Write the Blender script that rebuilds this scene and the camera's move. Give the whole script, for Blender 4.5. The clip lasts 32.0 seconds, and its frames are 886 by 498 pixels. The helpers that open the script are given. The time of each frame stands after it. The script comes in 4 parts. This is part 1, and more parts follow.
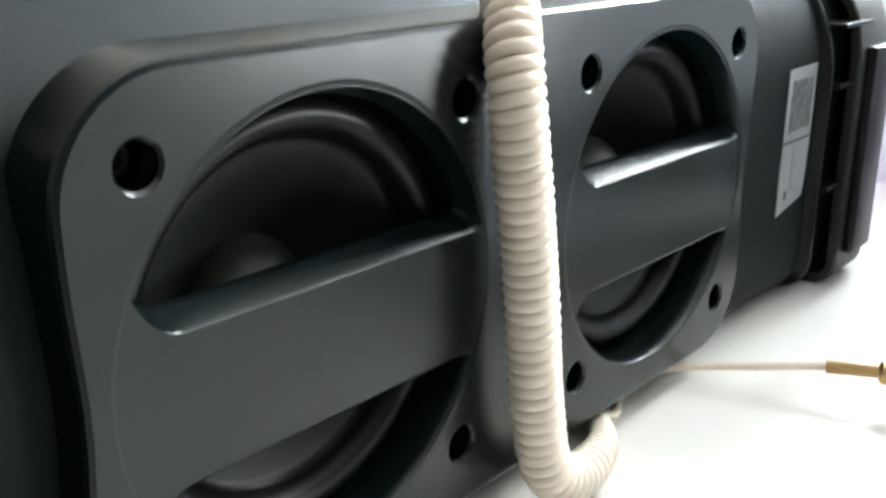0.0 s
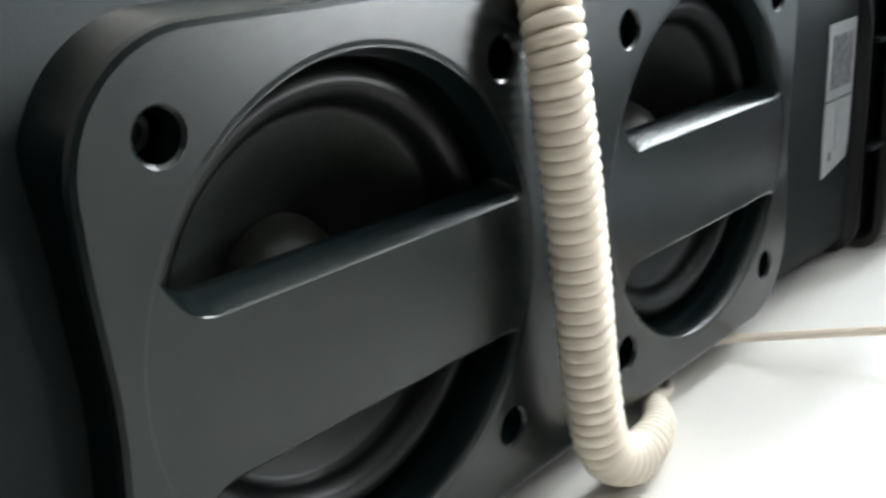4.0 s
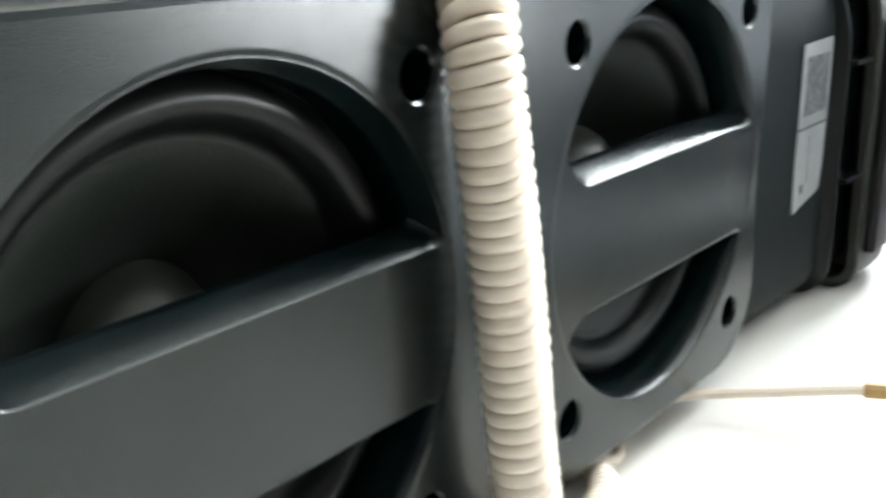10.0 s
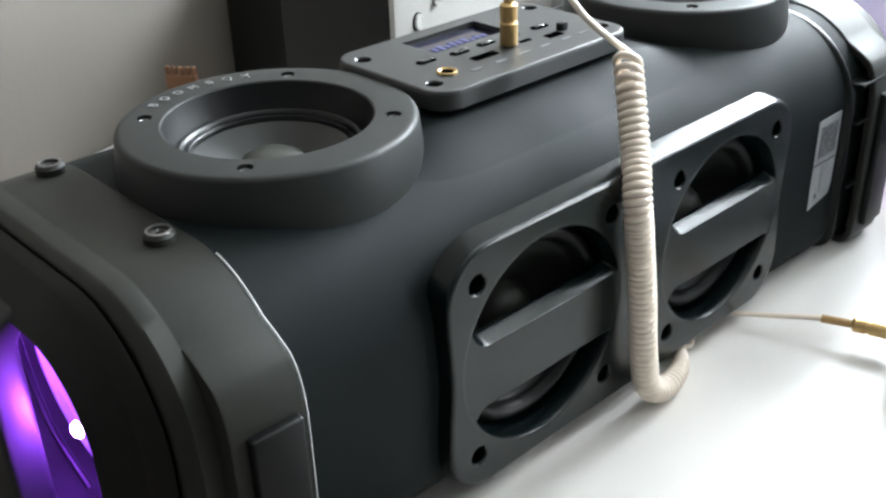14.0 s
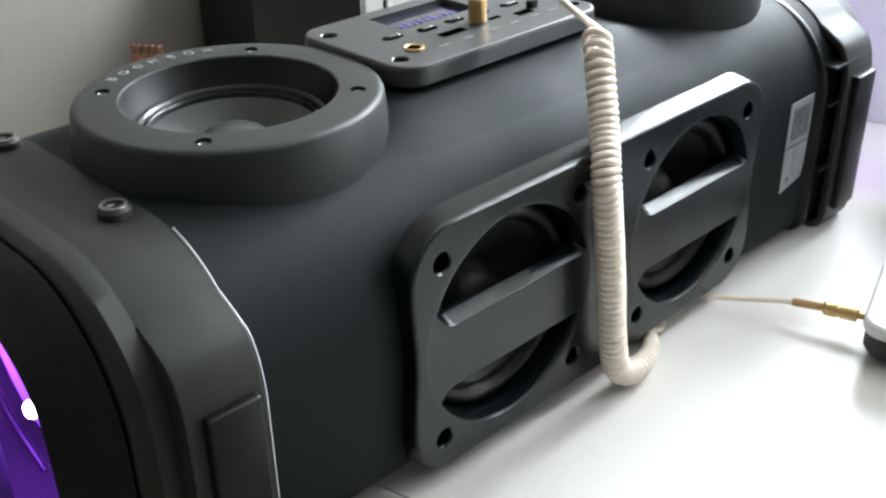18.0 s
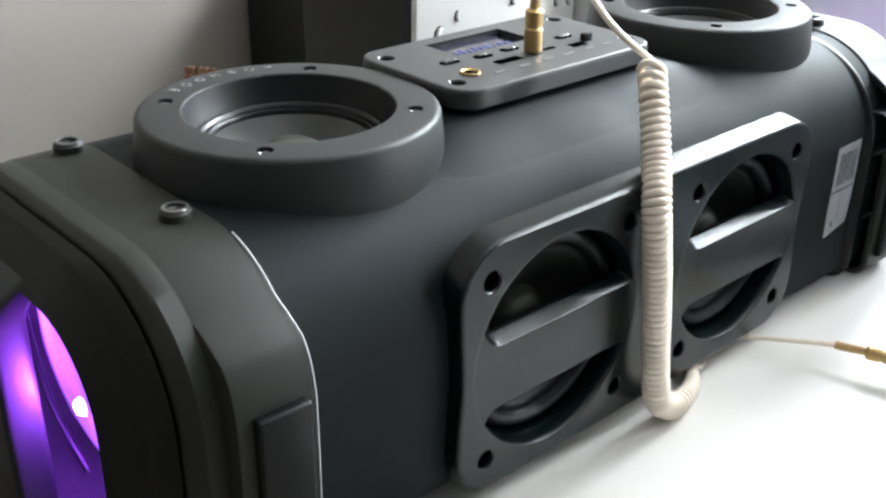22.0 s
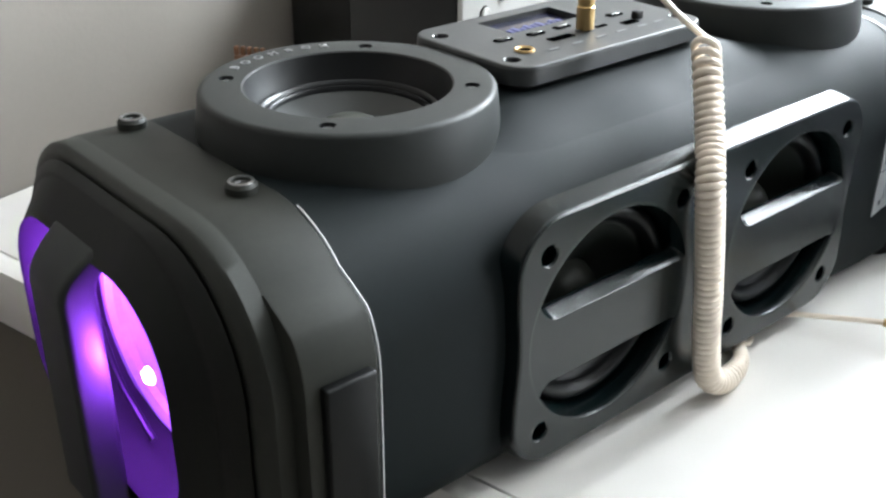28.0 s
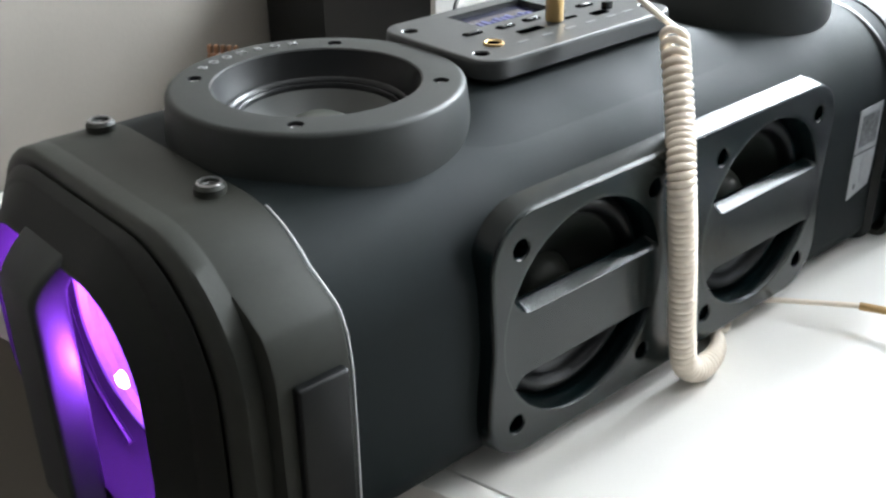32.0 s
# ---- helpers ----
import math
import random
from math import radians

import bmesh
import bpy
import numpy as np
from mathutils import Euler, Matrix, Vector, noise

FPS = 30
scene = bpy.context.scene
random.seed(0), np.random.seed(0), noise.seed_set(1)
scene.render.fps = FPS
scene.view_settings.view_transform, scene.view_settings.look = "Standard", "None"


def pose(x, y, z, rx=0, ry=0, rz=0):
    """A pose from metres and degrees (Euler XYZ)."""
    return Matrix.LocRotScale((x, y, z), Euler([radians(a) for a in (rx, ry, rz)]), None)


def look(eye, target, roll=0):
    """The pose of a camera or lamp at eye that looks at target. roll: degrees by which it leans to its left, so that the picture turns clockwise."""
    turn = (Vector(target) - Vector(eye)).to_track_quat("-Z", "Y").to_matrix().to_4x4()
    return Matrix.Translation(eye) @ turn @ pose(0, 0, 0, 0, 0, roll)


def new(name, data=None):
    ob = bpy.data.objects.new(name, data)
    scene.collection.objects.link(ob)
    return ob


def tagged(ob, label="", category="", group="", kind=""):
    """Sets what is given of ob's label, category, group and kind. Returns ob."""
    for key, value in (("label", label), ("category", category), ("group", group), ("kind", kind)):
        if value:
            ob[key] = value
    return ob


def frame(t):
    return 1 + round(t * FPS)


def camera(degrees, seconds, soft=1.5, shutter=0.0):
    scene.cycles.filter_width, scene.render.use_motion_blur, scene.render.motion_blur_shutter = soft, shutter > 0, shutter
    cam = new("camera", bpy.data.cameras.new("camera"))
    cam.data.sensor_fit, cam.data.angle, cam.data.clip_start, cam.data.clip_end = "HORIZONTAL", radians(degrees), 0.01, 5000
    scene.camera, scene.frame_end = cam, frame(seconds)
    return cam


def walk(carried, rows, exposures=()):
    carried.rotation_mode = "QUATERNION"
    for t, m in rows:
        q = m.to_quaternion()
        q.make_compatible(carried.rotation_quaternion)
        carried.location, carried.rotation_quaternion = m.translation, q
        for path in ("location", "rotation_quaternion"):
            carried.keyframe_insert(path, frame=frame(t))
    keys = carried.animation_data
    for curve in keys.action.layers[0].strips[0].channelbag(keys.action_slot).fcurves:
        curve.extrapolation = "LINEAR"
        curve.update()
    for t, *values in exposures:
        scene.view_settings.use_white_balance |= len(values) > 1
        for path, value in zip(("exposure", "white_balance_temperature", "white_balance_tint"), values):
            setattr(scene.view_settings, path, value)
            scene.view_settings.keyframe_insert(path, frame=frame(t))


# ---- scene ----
cam = camera(45.42, 32.0, soft=2.5, shutter=0.5)
PATH = [
    (0.0, (-0.1143, -0.1204, 0.1262), (0.1036, 0.0633, 0.0325), 0.49),
    (0.5, (-0.1126, -0.1132, 0.1149), (0.1057, 0.0691, 0.0194), -0.00),
    (1.0, (-0.1139, -0.1123, 0.1169), (0.1039, 0.0711, 0.0225), -0.32),
    (1.5, (-0.1118, -0.1145, 0.1182), (0.1063, 0.0688, 0.0242), -0.40),
    (2.0, (-0.1118, -0.1134, 0.1184), (0.1066, 0.0702, 0.0256), -0.45),
    (2.5, (-0.1114, -0.1140, 0.1232), (0.1063, 0.0707, 0.0311), -0.53),
    (3.0, (-0.1105, -0.1155, 0.1240), (0.1070, 0.0691, 0.0312), -0.82),
    (3.5, (-0.1102, -0.1156, 0.1228), (0.1070, 0.0690, 0.0294), -1.16),
    (4.0, (-0.1095, -0.1112, 0.1184), (0.1044, 0.0768, 0.0242), -2.84),
    (4.5, (-0.0960, -0.0961, 0.1067), (0.1033, 0.1110, 0.0206), -2.71),
    (6.5, (-0.0929, -0.0850, 0.1039), (0.1094, 0.1172, 0.0133), -2.51),
    (7.0, (-0.0919, -0.0844, 0.1072), (0.1111, 0.1176, 0.0178), -2.71),
    (7.5, (-0.0891, -0.0792, 0.1100), (0.1224, 0.1140, 0.0207), -1.31),
    (8.0, (-0.0872, -0.0810, 0.1160), (0.1227, 0.1110, 0.0208), -1.47),
    (8.5, (-0.0859, -0.0788, 0.1153), (0.1300, 0.1073, 0.0215), -0.96),
    (9.0, (-0.0823, -0.0836, 0.1159), (0.1350, 0.1001, 0.0208), -1.11),
    (9.5, (-0.0774, -0.0851, 0.1132), (0.1433, 0.0960, 0.0211), -1.19),
    (10.0, (-0.0779, -0.0957, 0.1143), (0.1434, 0.0847, 0.0221), -1.06),
    (10.5, (-0.1204, -0.1448, 0.1444), (0.0931, 0.0428, 0.0482), -0.78),
    (11.0, (-0.1536, -0.1801, 0.1740), (0.0523, 0.0002, 0.0510), -1.39),
    (11.5, (-0.1897, -0.1950, 0.2190), (0.0041, -0.0092, 0.0852), -2.34),
    (12.0, (-0.2139, -0.2016, 0.2414), (-0.0256, -0.0152, 0.1007), -1.26),
    (12.5, (-0.2281, -0.2082, 0.2535), (-0.0402, -0.0209, 0.1135), -1.54),
    (13.0, (-0.2374, -0.2110, 0.2616), (-0.0541, -0.0208, 0.1194), -1.99),
    (13.5, (-0.2440, -0.2093, 0.2670), (-0.0648, -0.0163, 0.1232), -1.79),
    (15.5, (-0.2432, -0.2094, 0.2652), (-0.0627, -0.0167, 0.1228), -1.39),
    (16.0, (-0.2421, -0.2085, 0.2639), (-0.0613, -0.0169, 0.1204), -1.20),
    (16.5, (-0.2400, -0.2094, 0.2653), (-0.0583, -0.0194, 0.1207), -1.36),
    (17.0, (-0.2375, -0.2093, 0.2646), (-0.0550, -0.0202, 0.1199), -1.49),
    (17.5, (-0.2380, -0.2087, 0.2618), (-0.0540, -0.0210, 0.1172), -1.05),
    (18.0, (-0.2382, -0.2100, 0.2596), (-0.0556, -0.0217, 0.1140), -0.91),
    (18.5, (-0.2450, -0.2055, 0.2554), (-0.0635, -0.0138, 0.1129), 0.04),
    (19.0, (-0.2582, -0.2045, 0.2571), (-0.0785, -0.0067, 0.1207), 0.71),
    (19.5, (-0.2612, -0.2087, 0.2555), (-0.0819, -0.0073, 0.1240), 0.71),
    (20.0, (-0.2592, -0.2078, 0.2538), (-0.0813, -0.0059, 0.1214), 1.01),
    (20.5, (-0.2573, -0.2088, 0.2531), (-0.0790, -0.0079, 0.1196), 0.88),
    (21.0, (-0.2555, -0.2100, 0.2524), (-0.0745, -0.0111, 0.1195), 1.09),
    (21.5, (-0.2520, -0.2100, 0.2530), (-0.0695, -0.0127, 0.1197), 1.03),
    (22.0, (-0.2498, -0.2089, 0.2519), (-0.0675, -0.0113, 0.1187), 0.94),
    (22.5, (-0.2509, -0.2091, 0.2473), (-0.0709, -0.0112, 0.1116), 0.71),
    (23.0, (-0.2513, -0.2093, 0.2466), (-0.0734, -0.0111, 0.1085), 0.59),
    (23.5, (-0.2519, -0.2078, 0.2456), (-0.0747, -0.0093, 0.1071), 0.65),
    (24.0, (-0.2517, -0.2080, 0.2467), (-0.0742, -0.0093, 0.1087), 0.60),
    (24.5, (-0.2529, -0.2068, 0.2481), (-0.0755, -0.0075, 0.1109), 0.75),
    (25.0, (-0.2528, -0.2057, 0.2478), (-0.0752, -0.0065, 0.1107), 0.59),
    (25.5, (-0.2538, -0.2063, 0.2470), (-0.0769, -0.0068, 0.1094), 0.54),
    (27.5, (-0.2611, -0.2061, 0.2517), (-0.0851, -0.0055, 0.1145), 0.52),
    (28.0, (-0.2614, -0.2068, 0.2513), (-0.0862, -0.0057, 0.1140), 0.35),
    (28.5, (-0.2606, -0.2072, 0.2517), (-0.0865, -0.0052, 0.1143), -0.00),
    (29.0, (-0.2600, -0.2060, 0.2504), (-0.0864, -0.0043, 0.1119), -0.10),
    (29.5, (-0.2594, -0.2031, 0.2510), (-0.0848, -0.0028, 0.1116), -0.20),
    (30.0, (-0.2560, -0.2027, 0.2512), (-0.0815, -0.0029, 0.1111), -0.33),
    (30.5, (-0.2556, -0.2021, 0.2512), (-0.0802, -0.0033, 0.1109), -0.38),
    (31.0, (-0.2614, -0.2050, 0.2527), (-0.0866, -0.0067, 0.1109), -0.34),
    (31.5, (-0.2597, -0.2075, 0.2546), (-0.0840, -0.0093, 0.1137), -0.87),
    (32.0, (-0.2567, -0.2102, 0.2529), (-0.0801, -0.0120, 0.1132), -0.75),
]


def rows_of(path):
    return [(t, look(eye, aim, roll)) for t, eye, aim, roll in path]


# the clip's camera opens up for the close view and closes again
LIGHT = [(0.0, 0.46), (1.0, 0.25), (2.0, 0.15), (3.5, 0.28), (4.2, 0.28), (4.7, 0.85), (6.5, 1.54), (9.0, 1.54), (10.0, 0.80), (10.5, 0.30), (11.0, -0.15), (12.0, -0.52), (13.5, -0.12), (16.0, 0.04), (18.0, 0.04), (19.0, 0.12), (32.0, 0.16)]
# its white balance drifts: (seconds, kelvin, tint)
BALANCE = [(0.0, 6280, 5), (4.2, 6280, 5), (6.5, 6250, 1), (9.0, 6250, 2), (10.0, 6330, 4), (11.0, 6050, 10), (12.0, 5950, 9), (13.5, 6150, 7), (32.0, 6150, 7)]


def blend(table, t, k):
    for a, b in zip(table, table[1:]):
        if t <= b[0]:
            f = (t - a[0]) / (b[0] - a[0])
            return a[k] + (b[k] - a[k]) * max(0.0, f)
    return table[-1][k]


times = sorted({r[0] for r in LIGHT} | {r[0] for r in BALANCE})
walk(cam, rows_of(PATH), [(t, blend(LIGHT, t, 1), blend(BALANCE, t, 1), blend(BALANCE, t, 2)) for t in times])

# ---- frame of the desk: its edges are turned against the boombox ----
TURN = radians(17.0)
U = Vector((math.cos(TURN), math.sin(TURN), 0))
V = Vector((-math.sin(TURN), math.cos(TURN), 0))
DESK_LEFT, DESK_BACK, DESK_RIGHT, DESK_FRONT = -0.0455, 0.384, 0.392, -0.62
ROOM_RIGHT, ROOM_LEFT, ROOM_FRONT, FLOOR_Z, CEIL_Z = 1.35, -2.0, -1.9, -0.74, 1.70


def uv(u, v, z=0.0):
    p = U * u + V * v
    return Vector((p.x, p.y, z))


DESK = Matrix.Rotation(TURN, 4, "Z")

# ---- world and lights ----
world = bpy.data.worlds.new("sky")
scene.world = world
world.use_nodes = True
wn = world.node_tree.nodes
sky = wn.new("ShaderNodeTexSky")
sky.sky_type, sky.sun_disc = "NISHITA", False
sky.sun_elevation, sky.sun_rotation = radians(38), radians(60)
wn["Background"].inputs[1].default_value = 0.12
world.node_tree.links.new(sky.outputs[0], wn["Background"].inputs[0])

# two bright windows of unequal height beside the desk; the others, unseen, are added: a high and a low one further into
# the room and a low one in the south wall
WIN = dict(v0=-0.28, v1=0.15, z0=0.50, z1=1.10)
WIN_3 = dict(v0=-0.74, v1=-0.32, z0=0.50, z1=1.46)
WIN_ADDED_HIGH = dict(v0=-1.70, v1=-1.10, z0=0.75, z1=1.50)
WIN_ADDED_LOW = dict(v0=-1.68, v1=-1.12, z0=-0.16, z1=0.26)     # below the high one, added for sheen on the second plate field
WIN_ADDED_SOUTH = dict(u0=0.88, u1=1.32, z0=-0.12, z1=0.26)       # in the south wall, added for sheen along the plate's top


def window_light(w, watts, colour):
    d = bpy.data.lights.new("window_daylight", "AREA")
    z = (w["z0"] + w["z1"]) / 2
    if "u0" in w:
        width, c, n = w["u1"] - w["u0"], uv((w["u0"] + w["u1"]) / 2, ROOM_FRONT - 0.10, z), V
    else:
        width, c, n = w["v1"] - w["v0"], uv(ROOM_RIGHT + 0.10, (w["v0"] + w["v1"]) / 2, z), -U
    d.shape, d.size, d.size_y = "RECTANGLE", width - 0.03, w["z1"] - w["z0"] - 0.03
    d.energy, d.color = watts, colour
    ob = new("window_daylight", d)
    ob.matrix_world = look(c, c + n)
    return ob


window_light(WIN, 47.0, (0.93, 0.97, 1.0))
window_light(WIN_3, 62.0, (0.93, 0.97, 1.0))
# added sources: fill and sheen for the front of the driver plate
window_light(WIN_ADDED_HIGH, 48.0, (0.97, 0.98, 1.0))
window_light(WIN_ADDED_LOW, 26.0, (0.97, 0.98, 1.0))
window_light(WIN_ADDED_SOUTH, 18.0, (0.97, 0.98, 1.0))
LED_COLOUR = (0.33, 0.055, 1.0)


def led_light(x, y, z, watts):
    d = bpy.data.lights.new("led_light", "POINT")
    d.energy, d.color, d.shadow_soft_size = watts, LED_COLOUR, 0.002
    ob = new("led_light", d)
    ob.location = (x, y, z)


# ---- materials ----
def material(name, colour, rough=0.5, metal=0.0, grain=0.0, scale=400.0, bump=0.0, bump_scale=900.0, blotch=0.0,
             blotch_scale=25.0, spec=0.5, rough_var=0.0):
    m = bpy.data.materials.new(name)
    m.use_nodes = True
    t = m.node_tree
    b = t.nodes["Principled BSDF"]
    b.inputs["Base Color"].default_value = (*colour, 1)
    b.inputs["Roughness"].default_value = rough
    b.inputs["Metallic"].default_value = metal
    b.inputs["Specular IOR Level"].default_value = spec
    co = t.nodes.new("ShaderNodeTexCoord")

    def noise_node(s, detail=3.0):
        n = t.nodes.new("ShaderNodeTexNoise")
        n.inputs["Scale"].default_value = s
        n.inputs["Detail"].default_value = detail
        t.links.new(co.outputs["Object"], n.inputs["Vector"])
        return n

    if grain or blotch:
        n1, n2 = noise_node(scale), noise_node(blotch_scale, 4.0)
        r1 = t.nodes.new("ShaderNodeMapRange")
        r1.inputs["To Min"].default_value, r1.inputs["To Max"].default_value = 1 - grain, 1 + grain
        r2 = t.nodes.new("ShaderNodeMapRange")
        r2.inputs["From Min"].default_value, r2.inputs["From Max"].default_value = 0.3, 0.7
        r2.inputs["To Min"].default_value, r2.inputs["To Max"].default_value = 1 - blotch, 1 + blotch
        t.links.new(n1.outputs["Fac"], r1.inputs["Value"])
        t.links.new(n2.outputs["Fac"], r2.inputs["Value"])
        mul = t.nodes.new("ShaderNodeMath")
        mul.operation = "MULTIPLY"
        t.links.new(r1.outputs[0], mul.inputs[0])
        t.links.new(r2.outputs[0], mul.inputs[1])
        mix = t.nodes.new("ShaderNodeVectorMath")
        mix.operation = "SCALE"
        mix.inputs[0].default_value = colour
        t.links.new(mul.outputs[0], mix.inputs["Scale"])
        t.links.new(mix.outputs[0], b.inputs["Base Color"])
        if rough_var:
            r3 = t.nodes.new("ShaderNodeMapRange")
            r3.inputs["From Min"].default_value, r3.inputs["From Max"].default_value = 0.3, 0.7
            r3.inputs["To Min"].default_value, r3.inputs["To Max"].default_value = rough - rough_var, rough + rough_var
            t.links.new(n2.outputs["Fac"], r3.inputs["Value"])
            t.links.new(r3.outputs[0], b.inputs["Roughness"])
    if bump:
        n3 = noise_node(bump_scale, 2.0)
        bp = t.nodes.new("ShaderNodeBump")
        bp.inputs["Strength"].default_value = bump
        bp.inputs["Distance"].default_value = 0.0004
        t.links.new(n3.outputs["Fac"], bp.inputs["Height"])
        t.links.new(bp.outputs[0], b.inputs["Normal"])
    return m


def glowing(name, colour, strength):
    m = bpy.data.materials.new(name)
    m.use_nodes = True
    b = m.node_tree.nodes["Principled BSDF"]
    b.inputs["Base Color"].default_value = (*colour, 1)
    b.inputs["Emission Color"].default_value = (*colour, 1)
    b.inputs["Emission Strength"].default_value = strength
    return m


SHELL = material("satin_black_shell", (0.0050, 0.0080, 0.0087), 0.64, grain=0.12, bump=0.10, bump_scale=2600, blotch=0.14, rough_var=0.05, spec=0.15)
COLLAR = material("matte_black_collar", (0.0172, 0.0186, 0.0144), 0.56, grain=0.15, bump=0.12, bump_scale=2000, blotch=0.15, rough_var=0.05, spec=0.40)
# collar plastic made darker, shade put in: the cap faces away from windows
CAP = material("shaded_layered_cap", (0.0078, 0.0082, 0.0068), 0.60, grain=0.2, bump=0.15, bump_scale=2000, blotch=0.15, spec=0.25)
PLATE = material("textured_black_plastic", (0.0020, 0.0058, 0.0064), 0.22, grain=0.18, scale=1500, bump=0.10, bump_scale=3800, blotch=0.10, spec=0.46)
RING = material("satin_ring_plastic", (0.0160, 0.0180, 0.0168), 0.50, grain=0.12, bump=0.10, bump_scale=2400, blotch=0.12, rough_var=0.04, spec=0.34)
# the ring's plastic made darker: the shade in the well is in its colour
WELL = material("smooth_shaded_well", (0.0035, 0.0040, 0.0042), 0.42, grain=0.1, bump=0.06, bump_scale=2400, blotch=0.1, spec=0.35)
PANEL = material("satin_panel_plastic", (0.0240, 0.0265, 0.0260), 0.45, grain=0.10, bump=0.10, bump_scale=2400, blotch=0.08, spec=0.60)
CONE = material("pressed_black_cone", (0.0115, 0.0140, 0.0114), 0.45, grain=0.25, scale=900, bump=0.2, bump_scale=1500, blotch=0.2, spec=0.25)
RUBBER = material("black_rubber", (0.0045, 0.0050, 0.0053), 0.36, grain=0.1, bump=0.08, blotch=0.15, spec=0.24)
GLOSS_RUBBER = material("glossy_black_rubber", (0.007, 0.0075, 0.008), 0.30, grain=0.1, bump=0.08, blotch=0.15, spec=0.28)
GLOSS_CONE = material("glossy_dark_cone", (0.0118, 0.0138, 0.0124), 0.38, grain=0.2, scale=900, bump=0.1, bump_scale=1500, blotch=0.25, spec=0.45, rough_var=0.06)
DOME = material("grey_dome", (0.036, 0.039, 0.031), 0.42, grain=0.2, bump=0.1, blotch=0.2)
# near black without sheen: the shade inside openings, put into the colour
DARK = material("recess_shade_black", (0.001, 0.001, 0.0011), 0.8, spec=0.0)
STEEL = material("dark_steel", (0.10, 0.10, 0.10), 0.32, metal=1.0, grain=0.2, blotch=0.2)
CAPTOP = material("dark_glossy_button", (0.020, 0.020, 0.021), 0.20, grain=0.1, blotch=0.1)
SCREW = material("grey_screw_steel", (0.34, 0.34, 0.34), 0.30, metal=1.0, grain=0.2)
GOLD = material("gold_plating", (0.60, 0.42, 0.19), 0.36, metal=1.0, grain=0.1, blotch=0.1)
CREAM = material("cream_cable_rubber", (0.88, 0.78, 0.660), 0.40, grain=0.05, bump=0.06, blotch=0.05, blotch_scale=60)
TAN = material("tan_sleeve", (0.55, 0.35, 0.14), 0.5, grain=0.1, blotch=0.1)
EDGE = material("pale_edge_line", (0.55, 0.56, 0.55), 0.5, grain=0.1)
STICKER = material("silver_sticker", (0.34, 0.35, 0.36), 0.42, grain=0.08, blotch=0.15, blotch_scale=120)
PRINT = material("dark_print", (0.10, 0.105, 0.11), 0.5)
MOTTLED = material("mottled_print", (0.13, 0.135, 0.14), 0.45, grain=0.75, scale=900, blotch=0.5, blotch_scale=420)
FAINT = material("faint_print", (0.30, 0.31, 0.32), 0.45, grain=0.2)
LETTER = material("pale_lettering", (0.30, 0.30, 0.30), 0.5)
MARK = material("grey_marking", (0.16, 0.165, 0.17), 0.5)
GLASS = material("display_glass", (0.012, 0.012, 0.03), 0.06, spec=0.7)
GLOW = glowing("display_glow", (0.05, 0.055, 0.17), 0.03)
GLOW_PALE = glowing("display_pale_glow", (0.55, 0.60, 0.65), 0.25)
GLOW_TEAL = glowing("display_teal_glow", (0.08, 0.20, 0.20), 0.10)
LED = glowing("led_glow", (0.75, 0.45, 1.0), 60.0)
INNER = material("pale_bass_cone", (0.42, 0.42, 0.44), 0.30, grain=0.1, blotch=0.15)
TABLE = material("white_laminate", (0.80, 0.775, 0.735), 0.42, grain=0.02, scale=900, bump=0.04, bump_scale=500, blotch=0.025, blotch_scale=9, rough_var=0.05)
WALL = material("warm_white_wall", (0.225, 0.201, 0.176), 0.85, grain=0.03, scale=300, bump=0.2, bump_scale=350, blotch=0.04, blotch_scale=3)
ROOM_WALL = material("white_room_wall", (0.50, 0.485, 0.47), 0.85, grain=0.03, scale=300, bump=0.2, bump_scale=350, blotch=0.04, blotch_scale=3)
# unseen west and south walls, near black to hold back bounce light
DARK_WALL = material("bounce_cut_wall", (0.065, 0.062, 0.06), 0.85, grain=0.03, scale=300, bump=0.2, bump_scale=350, blotch=0.04, blotch_scale=3)
# paler than WALL: the stronger light near the windows is in its colour
PARTITION = material("window_lit_pale_panel", (0.52, 0.515, 0.51), 0.6, grain=0.03, scale=300, bump=0.1, bump_scale=350, blotch=0.04, blotch_scale=6)
CEILING = material("white_ceiling", (0.62, 0.61, 0.59), 0.9, grain=0.02, bump=0.1, blotch=0.03, blotch_scale=2)
FLOOR = material("grey_beige_floor", (0.34, 0.31, 0.26), 0.5, grain=0.1, scale=60, blotch=0.15, blotch_scale=4)
FRAME = material("white_window_frame", (0.75, 0.75, 0.74), 0.4, grain=0.02, blotch=0.03)
BLACK = material("black_cabinet", (0.0105, 0.0100, 0.0092), 0.55, grain=0.15, bump=0.2, blotch=0.15, blotch_scale=8)
AMP = material("pale_metal_panel", (0.55, 0.54, 0.51), 0.42, grain=0.04, blotch=0.05, blotch_scale=10)
WOOD = material("brown_wood", (0.22, 0.105, 0.052), 0.5, grain=0.25, scale=200, blotch=0.2)
LAPTOP = material("white_laptop_plastic", (0.72, 0.72, 0.73), 0.3, grain=0.02, blotch=0.03)
KEY = material("black_key", (0.02, 0.02, 0.022), 0.45, grain=0.1)
SCREEN = material("dark_screen", (0.006, 0.006, 0.03), 0.15)
ADDED_GLOW = glowing("added_screen_glow", (0.86, 0.93, 1.0), 0.9)
BLUE = material("blue_sticker", (0.08, 0.20, 0.48), 0.35, grain=0.1, blotch=0.2, blotch_scale=90)
GREEN = material("green_sticker", (0.10, 0.38, 0.22), 0.35, grain=0.1, blotch=0.2, blotch_scale=90)
WHITE_ST = material("white_sticker", (0.66, 0.70, 0.72), 0.35)
